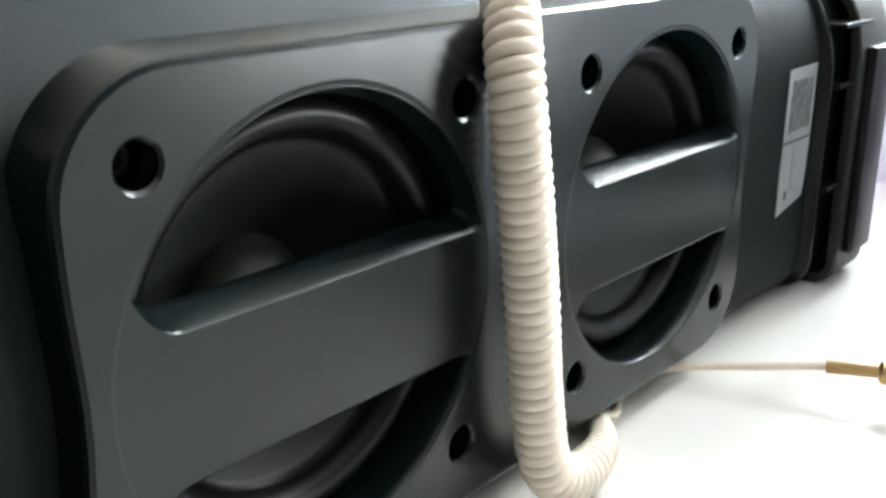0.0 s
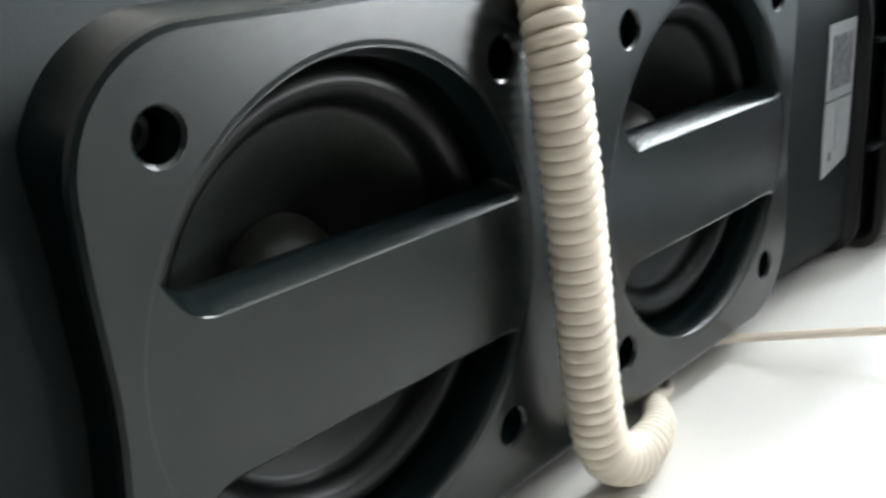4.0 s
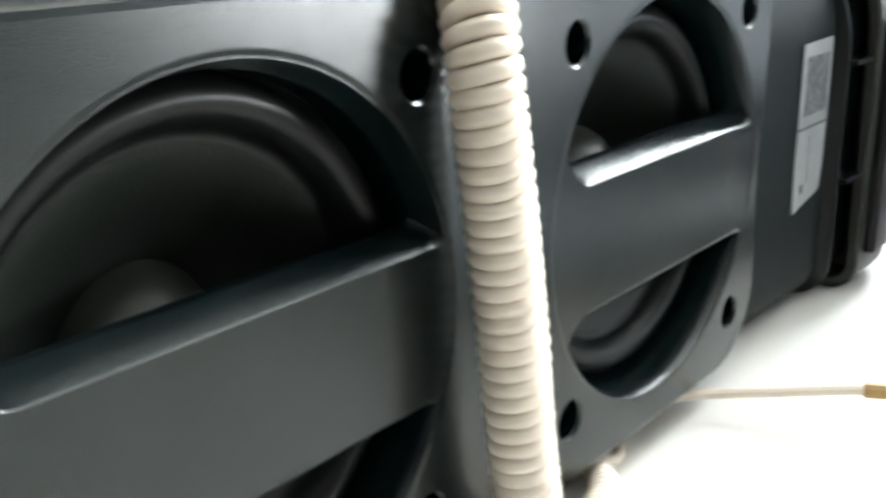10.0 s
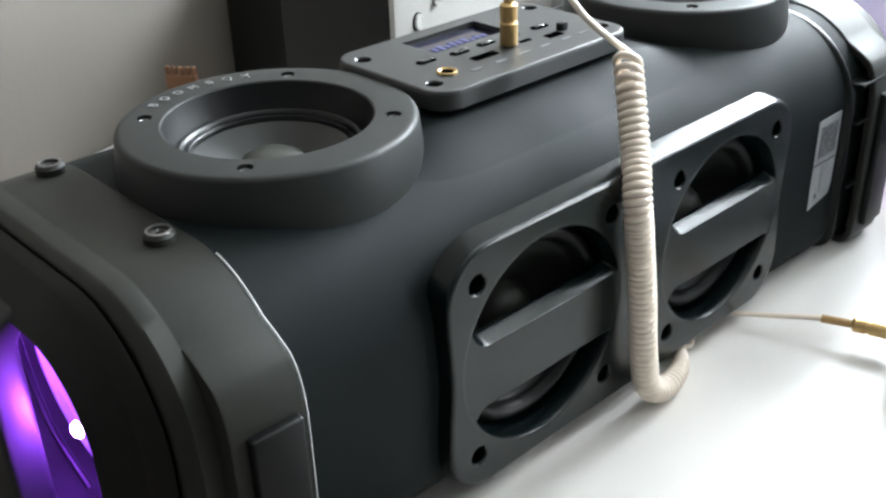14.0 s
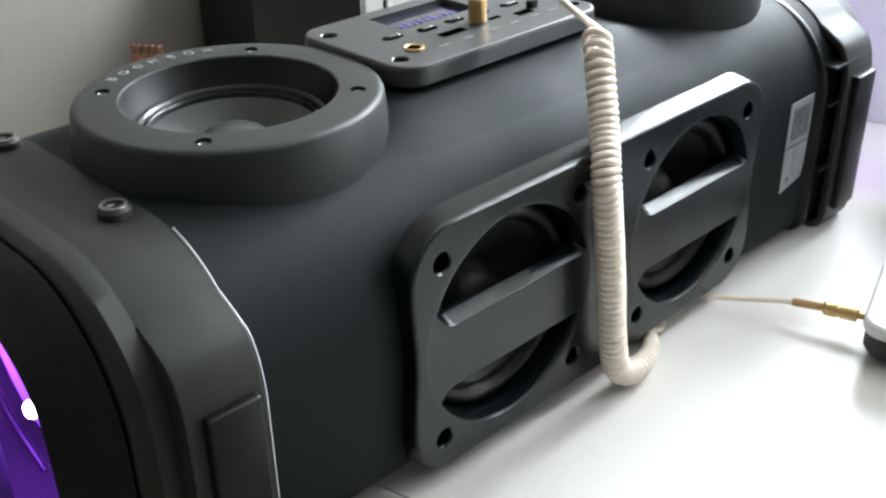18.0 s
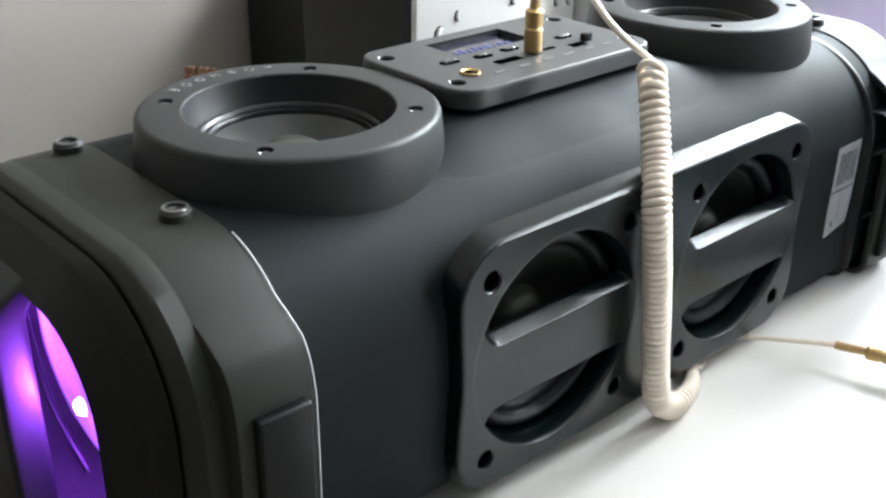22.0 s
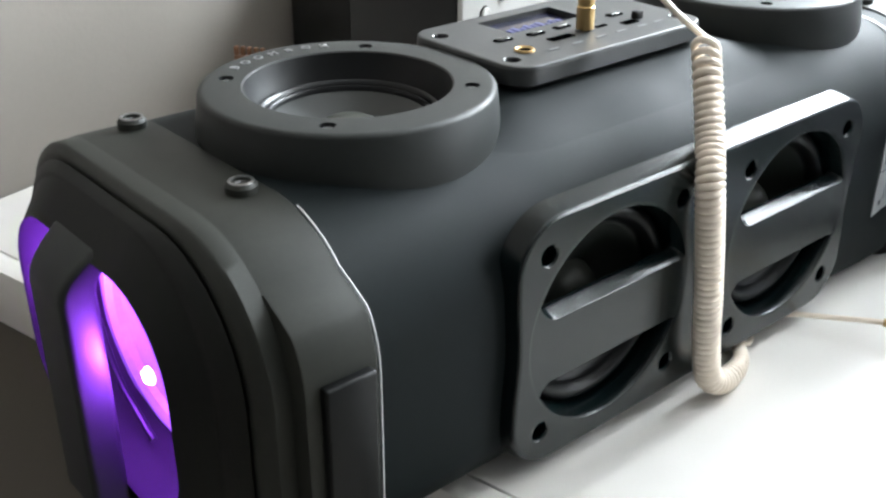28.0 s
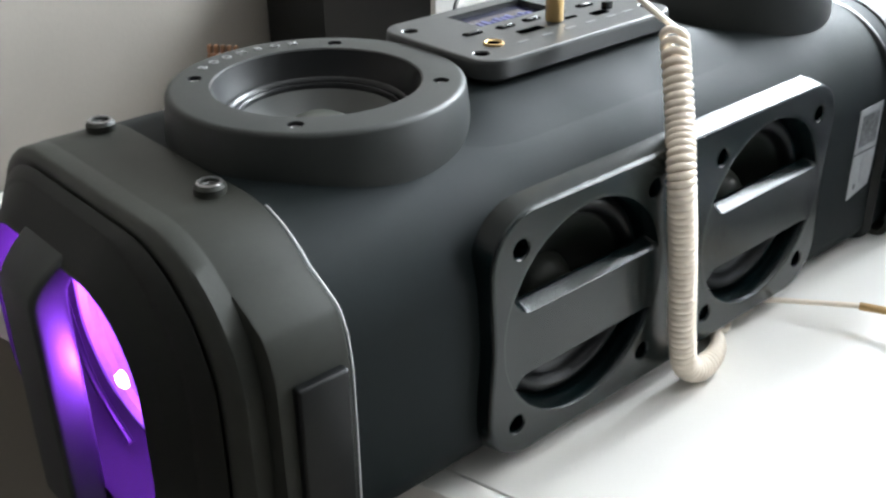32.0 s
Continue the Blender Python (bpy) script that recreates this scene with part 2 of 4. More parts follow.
GREEN_LED = glowing("green_indicator", (0.15, 1.0, 0.2), 6.0)


# ---- mesh helpers ----
def part(name, bm, mat, parent=None, label="", angle=32):
    bmesh.ops.recalc_face_normals(bm, faces=bm.faces)
    me = bpy.data.meshes.new(name)
    bm.to_mesh(me)
    bm.free()
    for p in me.polygons:
        p.use_smooth = True
    me.set_sharp_from_angle(angle=radians(angle))
    me.materials.append(mat)
    ob = new(name, me)
    if parent:
        ob.parent = parent
    if label:
        tagged(ob, label)
    return ob


def thing(name, label, category, loc=(0, 0, 0), group="", kind=""):
    ob = new(name)
    ob.empty_display_size = 0.02
    ob.location = loc
    return tagged(ob, label, category, group, kind)


def rrect(hw, hh, r, n=10, low=None):
    """Closed outline of a rounded rectangle about the origin, counter-clockwise; low: radius of its lower corners."""
    b = r if low is None else low
    pts = []
    for cx, cy, a0, q in ((hw - r, hh - r, 0, r), (-hw + r, hh - r, 90, r), (-hw + b, -hh + b, 180, b), (hw - b, -hh + b, 270, b)):
        for i in range(n + 1):
            a = radians(a0 + 90 * i / n)
            pts.append((cx + q * math.cos(a), cy + q * math.sin(a)))
    return pts


def circle(r, n=48, cx=0.0, cy=0.0):
    return [(cx + r * math.cos(2 * math.pi * i / n), cy + r * math.sin(2 * math.pi * i / n)) for i in range(n)]


def loft(rings, cap0=True, cap1=True, bm=None, close=True):
    """Skin over rings of equally many points."""
    bm = bm or bmesh.new()
    vs = [[bm.verts.new(p) for p in ring] for ring in rings]
    n = len(rings[0])
    for a, b in zip(vs, vs[1:]):
        for i in range(n if close else n - 1):
            j = (i + 1) % n
            bm.faces.new((a[i], a[j], b[j], b[i]))
    if cap0:
        bm.faces.new(vs[0])
    if cap1:
        bm.faces.new(vs[-1])
    return bm


def box(bm, x0, x1, y0, y1, z0, z1, bevel=0.0, seg=2):
    m = Matrix.Translation(((x0 + x1) / 2, (y0 + y1) / 2, (z0 + z1) / 2)) @ Matrix.Diagonal((x1 - x0, y1 - y0, z1 - z0, 1))
    made = bmesh.ops.create_cube(bm, size=1, matrix=m)["verts"]
    if bevel:
        edges = list({e for v in made for e in v.link_edges})
        bmesh.ops.bevel(bm, geom=edges, offset=bevel, segments=seg, profile=0.5, affect="EDGES")
    return bm


def lathe(profile, n=64, close_bottom=False, close_top=False):
    """Turn (radius, height) points round the z axis."""
    rings = [[(r * math.cos(2 * math.pi * i / n), r * math.sin(2 * math.pi * i / n), z) for i in range(n)] for r, z in profile]
    return loft(rings, close_bottom, close_top)


def tube(points, r, n=8, bm=None, caps=True):
    """A round tube along points; r may be a list."""
    pts = [Vector(p) for p in points]
    rad = r if isinstance(r, list) else [r] * len(pts)
    rings, up = [], None
    for i, p in enumerate(pts):
        d = (pts[min(i + 1, len(pts) - 1)] - pts[max(i - 1, 0)]).normalized()
        if up is None:
            up = d.orthogonal().normalized()
        up = (up - d * up.dot(d)).normalized()
        side = d.cross(up)
        rings.append([p + (up * math.cos(2 * math.pi * k / n) + side * math.sin(2 * math.pi * k / n)) * rad[i] for k in range(n)])
    return loft(rings, caps, caps, bm)


def smooth_path(points, per=12):
    """Catmull-Rom line through points."""
    p = [Vector(q) for q in points]
    p = [p[0] * 2 - p[1]] + p + [p[-1] * 2 - p[-2]]
    out = []
    for i in range(1, len(p) - 2):
        for k in range(per):
            t = k / per
            a, b, c, d = p[i - 1], p[i], p[i + 1], p[i + 2]
            out.append(0.5 * ((2 * b) + (c - a) * t + (2 * a - 5 * b + 4 * c - d) * t * t + (3 * b - a - 3 * c + d) * t ** 3))
    out.append(p[-2])
    return out


def filled(loops, place):
    """One flat face with holes: the first loop is its outline."""
    bm = bmesh.new()
    edges = []
    for loop in loops:
        vs = [bm.verts.new(place(*q)) for q in loop]
        edges += [bm.edges.new((vs[i], vs[(i + 1) % len(vs)])) for i in range(len(vs))]
    bmesh.ops.triangle_fill(bm, edges=edges, use_beauty=True, use_dissolve=False)
    return bm


def skirt(bm, loops, place_list):
    """Side walls: the same outline at several places."""
    loft([[place(*q) for q in loop] for loop, place in zip(loops, place_list)], False, False, bm)


def carve(ob, cutters):
    """Cut solids out of a mesh and drop the cutters."""
    for c in cutters:
        mod = ob.modifiers.new("cut", "BOOLEAN")
        mod.operation, mod.object, mod.solver = "DIFFERENCE", c, "EXACT"
    dg = bpy.context.evaluated_depsgraph_get()
    dg.update()
    me = bpy.data.meshes.new_from_object(ob.evaluated_get(dg))
    ob.modifiers.clear()
    old = ob.data
    name = old.name
    ob.data = me
    bpy.data.meshes.remove(old)
    me.name = name
    for p in me.polygons:
        p.use_smooth = True
    me.set_sharp_from_angle(angle=radians(32))
    for c in cutters:
        d = c.data
        bpy.data.objects.remove(c)
        bpy.data.meshes.remove(d)


# ---- the room ----
def slab(name, u0, u1, v0, v1, z0, z1, mat, bevel=0.0, label="", category="", kind="structure"):
    ob = part(name, box(bmesh.new(), u0, u1, v0, v1, z0, z1, bevel), mat)
    ob.matrix_world = DESK
    return tagged(ob, label, category, kind=kind)


def room():
    slab("floor", ROOM_LEFT - 0.1, ROOM_RIGHT + 0.1, ROOM_FRONT - 0.1, DESK_BACK + 0.1, FLOOR_Z - 0.1, FLOOR_Z, FLOOR, label="grey-beige floor under the desk", category="floor")
    slab("ceiling", ROOM_LEFT - 0.1, ROOM_RIGHT + 0.1, ROOM_FRONT - 0.1, DESK_BACK + 0.1, CEIL_Z, CEIL_Z + 0.1, CEILING, label="plain white ceiling of the room", category="ceiling")
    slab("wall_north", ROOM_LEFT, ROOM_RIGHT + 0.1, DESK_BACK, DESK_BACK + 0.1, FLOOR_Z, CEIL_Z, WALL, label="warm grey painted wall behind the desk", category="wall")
    slab("wall_west", ROOM_LEFT - 0.1, ROOM_LEFT, ROOM_FRONT, DESK_BACK + 0.1, FLOOR_Z, CEIL_Z, DARK_WALL, label="unseen wall, coloured dark to cut bounce light", category="wall")
    bm = bmesh.new()
    y0, y1, w = ROOM_FRONT - 0.12, ROOM_FRONT, WIN_ADDED_SOUTH
    box(bm, ROOM_LEFT - 0.1, w["u0"], y0, y1, FLOOR_Z, CEIL_Z)
    box(bm, w["u1"], ROOM_RIGHT, y0, y1, FLOOR_Z, CEIL_Z)
    box(bm, w["u0"], w["u1"], y0, y1, FLOOR_Z, w["z0"])
    box(bm, w["u0"], w["u1"], y0, y1, w["z1"], CEIL_Z)
    wall = part("wall_south", bm, DARK_WALL)
    wall.matrix_world = DESK
    tagged(wall, "unseen wall, coloured dark to cut bounce, with an added low window", "wall", kind="structure")
    win = thing("window_4", "unseen white window added for sheen on the driver plate", "window", kind="structure")
    win.matrix_world = DESK
    for u0, u1, z0, z1 in ((w["u0"], w["u1"], w["z0"], w["z0"] + 0.015), (w["u0"], w["u1"], w["z1"] - 0.015, w["z1"]),
                           (w["u0"], w["u0"] + 0.015, w["z0"] + 0.015, w["z1"] - 0.015), (w["u1"] - 0.015, w["u1"], w["z0"] + 0.015, w["z1"] - 0.015)):
        part("window_frame", box(bmesh.new(), u0 + 0.001, u1 - 0.001, ROOM_FRONT - 0.09, ROOM_FRONT - 0.05, z0 + 0.001, z1 - 0.001, 0.004), FRAME, win)
    # east wall with its window openings
    bm = bmesh.new()
    x0, x1 = ROOM_RIGHT, ROOM_RIGHT + 0.12
    at = ROOM_FRONT
    for w in (WIN_ADDED_HIGH, WIN_3, WIN):
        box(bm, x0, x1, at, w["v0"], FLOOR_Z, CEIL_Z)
        if w is WIN_ADDED_HIGH:
            a, b = WIN_ADDED_LOW["v0"], WIN_ADDED_LOW["v1"]
            box(bm, x0, x1, w["v0"], w["v1"], FLOOR_Z, WIN_ADDED_LOW["z0"])
            box(bm, x0, x1, w["v0"], a, WIN_ADDED_LOW["z0"], WIN_ADDED_LOW["z1"])
            box(bm, x0, x1, b, w["v1"], WIN_ADDED_LOW["z0"], WIN_ADDED_LOW["z1"])
            box(bm, x0, x1, w["v0"], w["v1"], WIN_ADDED_LOW["z1"], w["z0"])
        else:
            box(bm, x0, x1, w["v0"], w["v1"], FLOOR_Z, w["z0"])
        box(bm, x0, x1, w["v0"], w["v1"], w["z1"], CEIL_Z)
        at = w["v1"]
    box(bm, x0, x1, at, DESK_BACK, FLOOR_Z, CEIL_Z)
    wall = part("wall_east", bm, ROOM_WALL)
    wall.matrix_world = DESK
    tagged(wall, "pale painted wall with windows beside the desk", "wall", kind="structure")
    # 2 and 5 are the unseen windows added for fill and sheen
    for k, w in ((1, WIN), (2, WIN_ADDED_HIGH), (3, WIN_3), (5, WIN_ADDED_LOW)):
        win = thing("window_%d" % k, "unseen white window in the east wall letting in daylight", "window", kind="structure")
        win.matrix_world = DESK
        a, b = w["v0"], w["v1"]
        for v0, v1, z0, z1 in ((a, b, w["z0"], w["z0"] + 0.015), (a, b, w["z1"] - 0.015, w["z1"]),
                               (a, a + 0.015, w["z0"] + 0.015, w["z1"] - 0.015), (b - 0.015, b, w["z0"] + 0.015, w["z1"] - 0.015)):
            part("window_frame", box(bmesh.new(), ROOM_RIGHT + 0.05, ROOM_RIGHT + 0.09, v0 + 0.001, v1 - 0.001, z0 + 0.001, z1 - 0.001, 0.004), FRAME, win)

    # cut low and short so that the window light gets past
    slab("partition", DESK_RIGHT, DESK_RIGHT + 0.018, -0.20, 0.285, FLOOR_Z, 0.125, PARTITION, 0.001, "low pale panel at the end of the desk, toned up for window light", "panel")


room()


def prism(poly, z0, z1, bevel=0.0):
    """Upright solid over a flat outline."""
    bm = loft([[(a, b, z0) for a, b in poly], [(a, b, z1) for a, b in poly]])
    if bevel:
        bmesh.ops.bevel(bm, geom=bm.edges[:], offset=bevel, segments=2, profile=0.5, affect="EDGES")
    return bm


def desk():
    ob = thing("desk", "white laminate desk top with a separate edge strip", "desk")
    ob.matrix_world = DESK
    front, back = DESK_FRONT, DESK_BACK - 0.002
    seam = lambda v: -0.0467 + 0.079 * v           # the left edge is cut a little askew
    edge = lambda v: -0.0595 + 0.078 * v
    top = [(seam(front) + 0.0004, front), (DESK_RIGHT - 0.002, front), (DESK_RIGHT - 0.002, back), (seam(back) + 0.0004, back)]
    part("desk_top", prism(top, -0.033, 0.0, 0.0006), TABLE, ob)
    strip = [(edge(front), front), (seam(front) - 0.0004, front), (seam(back) - 0.0004, back), (edge(back), back)]
    part("edge_strip", prism(strip, -0.033, -0.0002, 0.0008), TABLE, ob, "narrow white strip along the edge")
    part("desk_end", box(bmesh.new(), DESK_RIGHT - 0.0015, 0.62, 0.288, DESK_BACK - 0.002, -0.032, 0.0, 0.0012), TABLE, ob)
    part("side_panel", box(bmesh.new(), DESK_LEFT + 0.10, DESK_LEFT + 0.118, DESK_FRONT + 0.05, DESK_BACK - 0.01, FLOOR_Z, -0.033), TABLE, ob)
    part("side_panel", box(bmesh.new(), DESK_RIGHT - 0.03, DESK_RIGHT - 0.012, DESK_FRONT + 0.05, DESK_BACK - 0.01, FLOOR_Z, -0.033), TABLE, ob)


desk()

# ---- the boombox ----
YC, ZC, ZB = 0.086, 0.0568, 0.0600
X_MID = 0.0645
SHELL_W, SHELL_H, SHELL_R = 0.080, 0.0588, 0.0428
PLATE_X = (0.0, 0.1117)
TOP_X, TOP_Y = (-0.0535, 0.1840), 0.0826
boombox = thing("boombox", "black tube-shaped boombox speaker lying on the white desk", "boombox speaker")


def sect(x, hw, hh, r, n=12, low=None):
    return [(x, YC + a, ZB + b) for a, b in rrect(hw, hh, r, n, low)]


def shell_top(y):
    """Height of the tube's upper side."""
    d = max(0.0, abs(y - YC) - (SHELL_W - SHELL_R))
    return ZB + SHELL_H - SHELL_R + math.sqrt(max(0.0, SHELL_R ** 2 - d * d))


def shell():
    x0, x1 = -0.1172, 2 * X_MID + 0.1172
    xs = [x0 + (x1 - x0) * i / 40 for i in range(41)]
    ob = part("tube_shell", loft([sect(x, SHELL_W, SHELL_H, SHELL_R, 24, 0.022 - 0.010 * max(0.0, min(1.0, (x - 0.06) / 0.14))) for x in xs]), SHELL, boombox, "satin black rounded tube", 40)
    cut = []
    for px in PLATE_X:
        bm = lathe([(0.0418, -0.02), (0.0418, 0.03)], 64, True, True)
        c = part("cutter", bm, DARK)
        c.matrix_world = pose(px, 0.008, ZC, 90, 0, 0)
        cut.append(c)
    for px in TOP_X:
        c = part("cutter", lathe([(0.0340, -0.02), (0.0340, 0.03)], 64, True, True), DARK)
        c.matrix_world = pose(px, TOP_Y, 0.1188)
        cut.append(c)
    carve(ob, cut)


shell()


def collar_outline(grow=0.0, ears=True, hw=0.0815, hh=0.0597, r=0.045):
    """Section of the collar, with its two side ears or plain, as (y, z)."""
    hw, hh, r = hw + grow, hh + grow, r + grow
    half = []
    cy, cz = -hw + r, hh - r
    for i in range(13):                     # top arc from the crown to the ear
        a = radians(90 + 46 * i / 12)
        half.append((cy + r * math.cos(a), cz + r * math.sin(a)))
    if ears:
        k = half[-1]
        e0, e1, e2 = (k[0] - 0.0125, k[1] - 0.0075), (-0.0860 - grow, 0.0335), (-0.0872 - grow, 0.0200)
        half.append(((k[0] + e0[0]) / 2, (k[1] + e0[1]) / 2 + 0.0003))
        for i in range(7):
            t = i / 6
            half.append(((1 - t) ** 2 * e0[0] + 2 * t * (1 - t) * e1[0] + t * t * e2[0], (1 - t) ** 2 * e0[1] + 2 * t * (1 - t) * e1[1] + t * t * e2[1]))
        half.append((-0.0874 - grow, 0.0))
    else:
        for i in range(1, 9):
            a = radians(136 + 44 * i / 8)
            half.append((cy + r * math.cos(a), cz + r * math.sin(a)))
        half.append((-hw, 0.0))
    if ears:                                # the lower side runs straight down to a tight corner
        rc, side = 0.0085 + grow, -0.0874 - grow
        low = [(side, (rc - hh) * (i + 1) / 6) for i in range(6)]
        low += [(side + rc - rc * math.cos(radians(10 * i)), rc - hh - rc * math.sin(radians(10 * i))) for i in range(1, 10)]
        low += [(side + rc + (cy - side - rc) * (i + 1) / 6, -hh) for i in range(6)]
    else:
        low = [(a, -b) for a, b in reversed(half[:-1])]
    left = half + low
    right = [(-a, b) for a, b in reversed(left)]
    return [(YC + a, ZB + b) for a, b in left + right]


def mirror_x(bm, side):
    if side > 0:
        for v in bm.verts:
            v.co.x = 2 * X_MID - v.co.x
    return bm


def screw(parent, m, r=0.0030, head=0.0022, rim=STEEL):
    bm = lathe([(r, 0), (r, head * 0.7), (r * 0.82, head), (r * 0.55, head), (r * 0.52, head - 0.0012), (0.0001, head - 0.0012)], 20)
    ob = part("screw", bm, rim, parent)
    ob.matrix_local = m
    return ob


def end_section(side):
    """Collar, ears, rubber pads and the ridged end cap of one end."""
    gx = lambda x: x if side < 0 else 2 * X_MID - x
    # hollow towards the shell, with a thin rim
    rings = []
    for x, g in ((-0.1180, -0.0120), (-0.1180, -0.0040), (-0.1068, -0.0034), (-0.1064, -0.0030), (-0.1064, -0.0006), (-0.1072, 0.0), (-0.1312, 0.0), (-0.1320, -0.0003)):
        rings.append([(x, y, z) for y, z in collar_outline(g)])
    # body of the collar: crown, rounded shoulder and the groove before the cap
    for x, w, h, r in ((-0.1326, 0.0812, 0.0594, 0.0447), (-0.1385, 0.0812, 0.0594, 0.0447), (-0.1398, 0.0803, 0.0589, 0.0445), (-0.1416, 0.0768, 0.0574, 0.0440),
                       (-0.1420, 0.0757, 0.0567, 0.0437), (-0.1420, 0.0722, 0.0546, 0.0425), (-0.1380, 0.0700, 0.0530, 0.0420)):
        rings.append([(x, y, z) for y, z in collar_outline(0.0, False, w, h, r)])
    bm = loft(rings, False, False)
    col = part("collar", mirror_x(bm, side), COLLAR, boombox, "matte black end collar with side ears")
    # pale line on the near collar's front edge, without the crown
    if side < 0:
        pts = [(-0.1062, y, z) for y, z in collar_outline(0.0002) if y < YC and 0.0040 < z < ZB + 0.0584]
        part("edge_line", tube(pts, 0.00030, 6), EDGE, col, "thin pale line along the collar's edge")
    else:
        lip = [sect(x, SHELL_W + g, SHELL_H + g * 0.1, SHELL_R + g, 16, 0.0115) for x, g in ((-0.0915, -0.001), (-0.0930, 0.0028), (-0.0938, 0.0034), (-0.0948, 0.0034), (-0.0956, 0.0026), (-0.0958, -0.001))]
        # lip and ribs take the darker rubber black for the hollow's shade
        part("lip", mirror_x(loft(lip, False, False), side), RUBBER, col, "raised black lip before the collar")
        for z in (0.0370, 0.0710, 0.0900):
            part("rib", mirror_x(box(bmesh.new(), -0.1180, -0.0950, 0.0002, 0.0080, z - 0.0007, z + 0.0007, 0.0002, 1), side), RUBBER, col, "thin rib in the hollow of the collar")
    for y in (0.0545, 0.1268):
        screw(col, Matrix.Translation((gx(-0.1148), y, ZB + 0.0592)), 0.0051, 0.0038, COLLAR)
        top = Matrix.Translation((gx(-0.1148), y, ZB + 0.0592 + 0.0038))
        # pale ring laid on the black head as its rim highlight
        rim = part("screw_rim_glint", lathe([(0.0042, -0.0004), (0.0040, 0.0003), (0.0033, 0.0004), (0.0030, -0.0008)], 28), SCREW, col, "pale steel ring for the highlight on the screw's rim")
        rim.matrix_local = top
        sock = part("screw_socket", lathe([(0.0030, -0.0009), (0.0024, -0.0007), (0.0018, -0.0012), (0.0001, -0.0012)], 6), STEEL, col)
        sock.matrix_local = top
    for yy, s in ((YC - 0.0880, -1), (YC + 0.0880, 1)):
        bm = bmesh.new()
        dx = 0.0030 if side > 0 else 0.0
        box(bm, -0.1272 - dx, -0.1092 - dx, yy - 0.0024, yy + 0.0024, 0.0115, ZC + 0.0255, 0.0011, 3)
        part("rubber_pad", mirror_x(bm, side), RUBBER, col, "black rubber side pad")
    # ridged cap, tapering to the opening
    steps = [(-0.1380, 0.0690, 0.0525, 0.042), (-0.1432, 0.0700, 0.0535, 0.042), (-0.1432, 0.0735, 0.0560, 0.043), (-0.1440, 0.0730, 0.0558, 0.043), (-0.1470, 0.0672, 0.0546, 0.042), (-0.1478, 0.0655, 0.0540, 0.041)]
    for i in range(12):
        t = i / 11
        w, h, x = 0.0640 - 0.0090 * t, 0.0535 - 0.0110 * t, -0.1482 - 0.0084 * t
        steps += [(x, w, h, 0.041 - 0.010 * t), (x - 0.00022, w - 0.0002, h - 0.0001, 0.041 - 0.010 * t)]
    steps += [(-0.1574, 0.0542, 0.0420, 0.030), (-0.1562, 0.0534, 0.0414, 0.029), (-0.1240, 0.0520, 0.0410, 0.030)]
    bm = loft([sect(*s) for s in steps], False, False)
    cap = part("end_cap", mirror_x(bm, side), CAP, boombox, "black layered end cap with a rounded opening", 50)
    # arched upright bar across the opening
    rings = []
    for i in range(33):
        t = i / 32
        z = ZB - 0.0560 + 0.103 * t
        k = min(1.0, t / 0.07, (1 - t) / 0.155)
        k = k * (2 - k)
        xo = -0.1500 - 0.0187 * k
        rings.append([(xo + 0.0062 + a, YC - 0.0002 + 0.0045 * (1 - k) + b, z) for a, b in rrect(0.0062, 0.0126 + 0.0035 * (1 - k), 0.0026, 5)])
    part("guard_bar", mirror_x(loft(rings), side), RING, cap, "black arched guard bar")
    # bass driver inside
    def inward(bm):
        for v in bm.verts:
            a, b, c = v.co
            v.co = (-0.1300 - c, YC + a * 1.18, ZC + b)
        return mirror_x(bm, side)
    part("bass_cone", inward(lathe([(0.0415, 0.000), (0.0395, 0.0025), (0.036, 0.0035), (0.0330, 0.0018), (0.0320, -0.0005), (0.013, -0.0085)], 56)), INNER, cap, "pale bass cone lit by the led")
    part("dust_cap", inward(lathe([(0.0135, -0.0084), (0.011, -0.004), (0.006, -0.0015), (0.0001, -0.0008)], 32)), INNER, cap)
    part("mounting_ring", inward(lathe([(0.046, -0.002), (0.046, 0.0008), (0.0412, 0.0010)], 56)), INNER, cap)
    wire = smooth_path([(-0.143, YC + 0.030, ZC + 0.028), (-0.144, YC + 0.026, ZC + 0.010), (-0.1455, YC + 0.012, ZC - 0.012), (-0.144, YC - 0.008, ZC - 0.030)], 8)
    part("inner_wire", mirror_x(tube(wire, 0.0013, 8), side), RUBBER, cap, "black wire inside the opening")
    led = part("led", mirror_x(lathe_at([(0.0001, 0.0030), (0.0020, 0.0022), (0.0029, 0.0), (0.0029, -0.001)], (-0.1500, 0.0600, 0.0650)), side), LED, cap, "glowing violet led")
    return led


def lathe_at(profile, at, n=20):
    bm = lathe(profile, n, True, True)
    for v in bm.verts:
        a, b, c = v.co
        v.co = (at[0] + c * -0.6, at[1] + a, at[2] + b)
    return bm


for s in (-1, 1):
    end_section(s)
led_light(-0.1530, 0.0635, 0.0640, 0.50)
# added lamp without a led, brightens the far side behind the guard bar
led_light(-0.1500, 0.1220, 0.0640, 0.22)
led_light(2 * X_MID + 0.1530, 0.0635, 0.0640, 0.12)


PLATE_MID = (PLATE_X[0] + PLATE_X[1]) / 2
PLATE_HALF = (PLATE_X[1] - PLATE_X[0]) / 2 + 0.0485


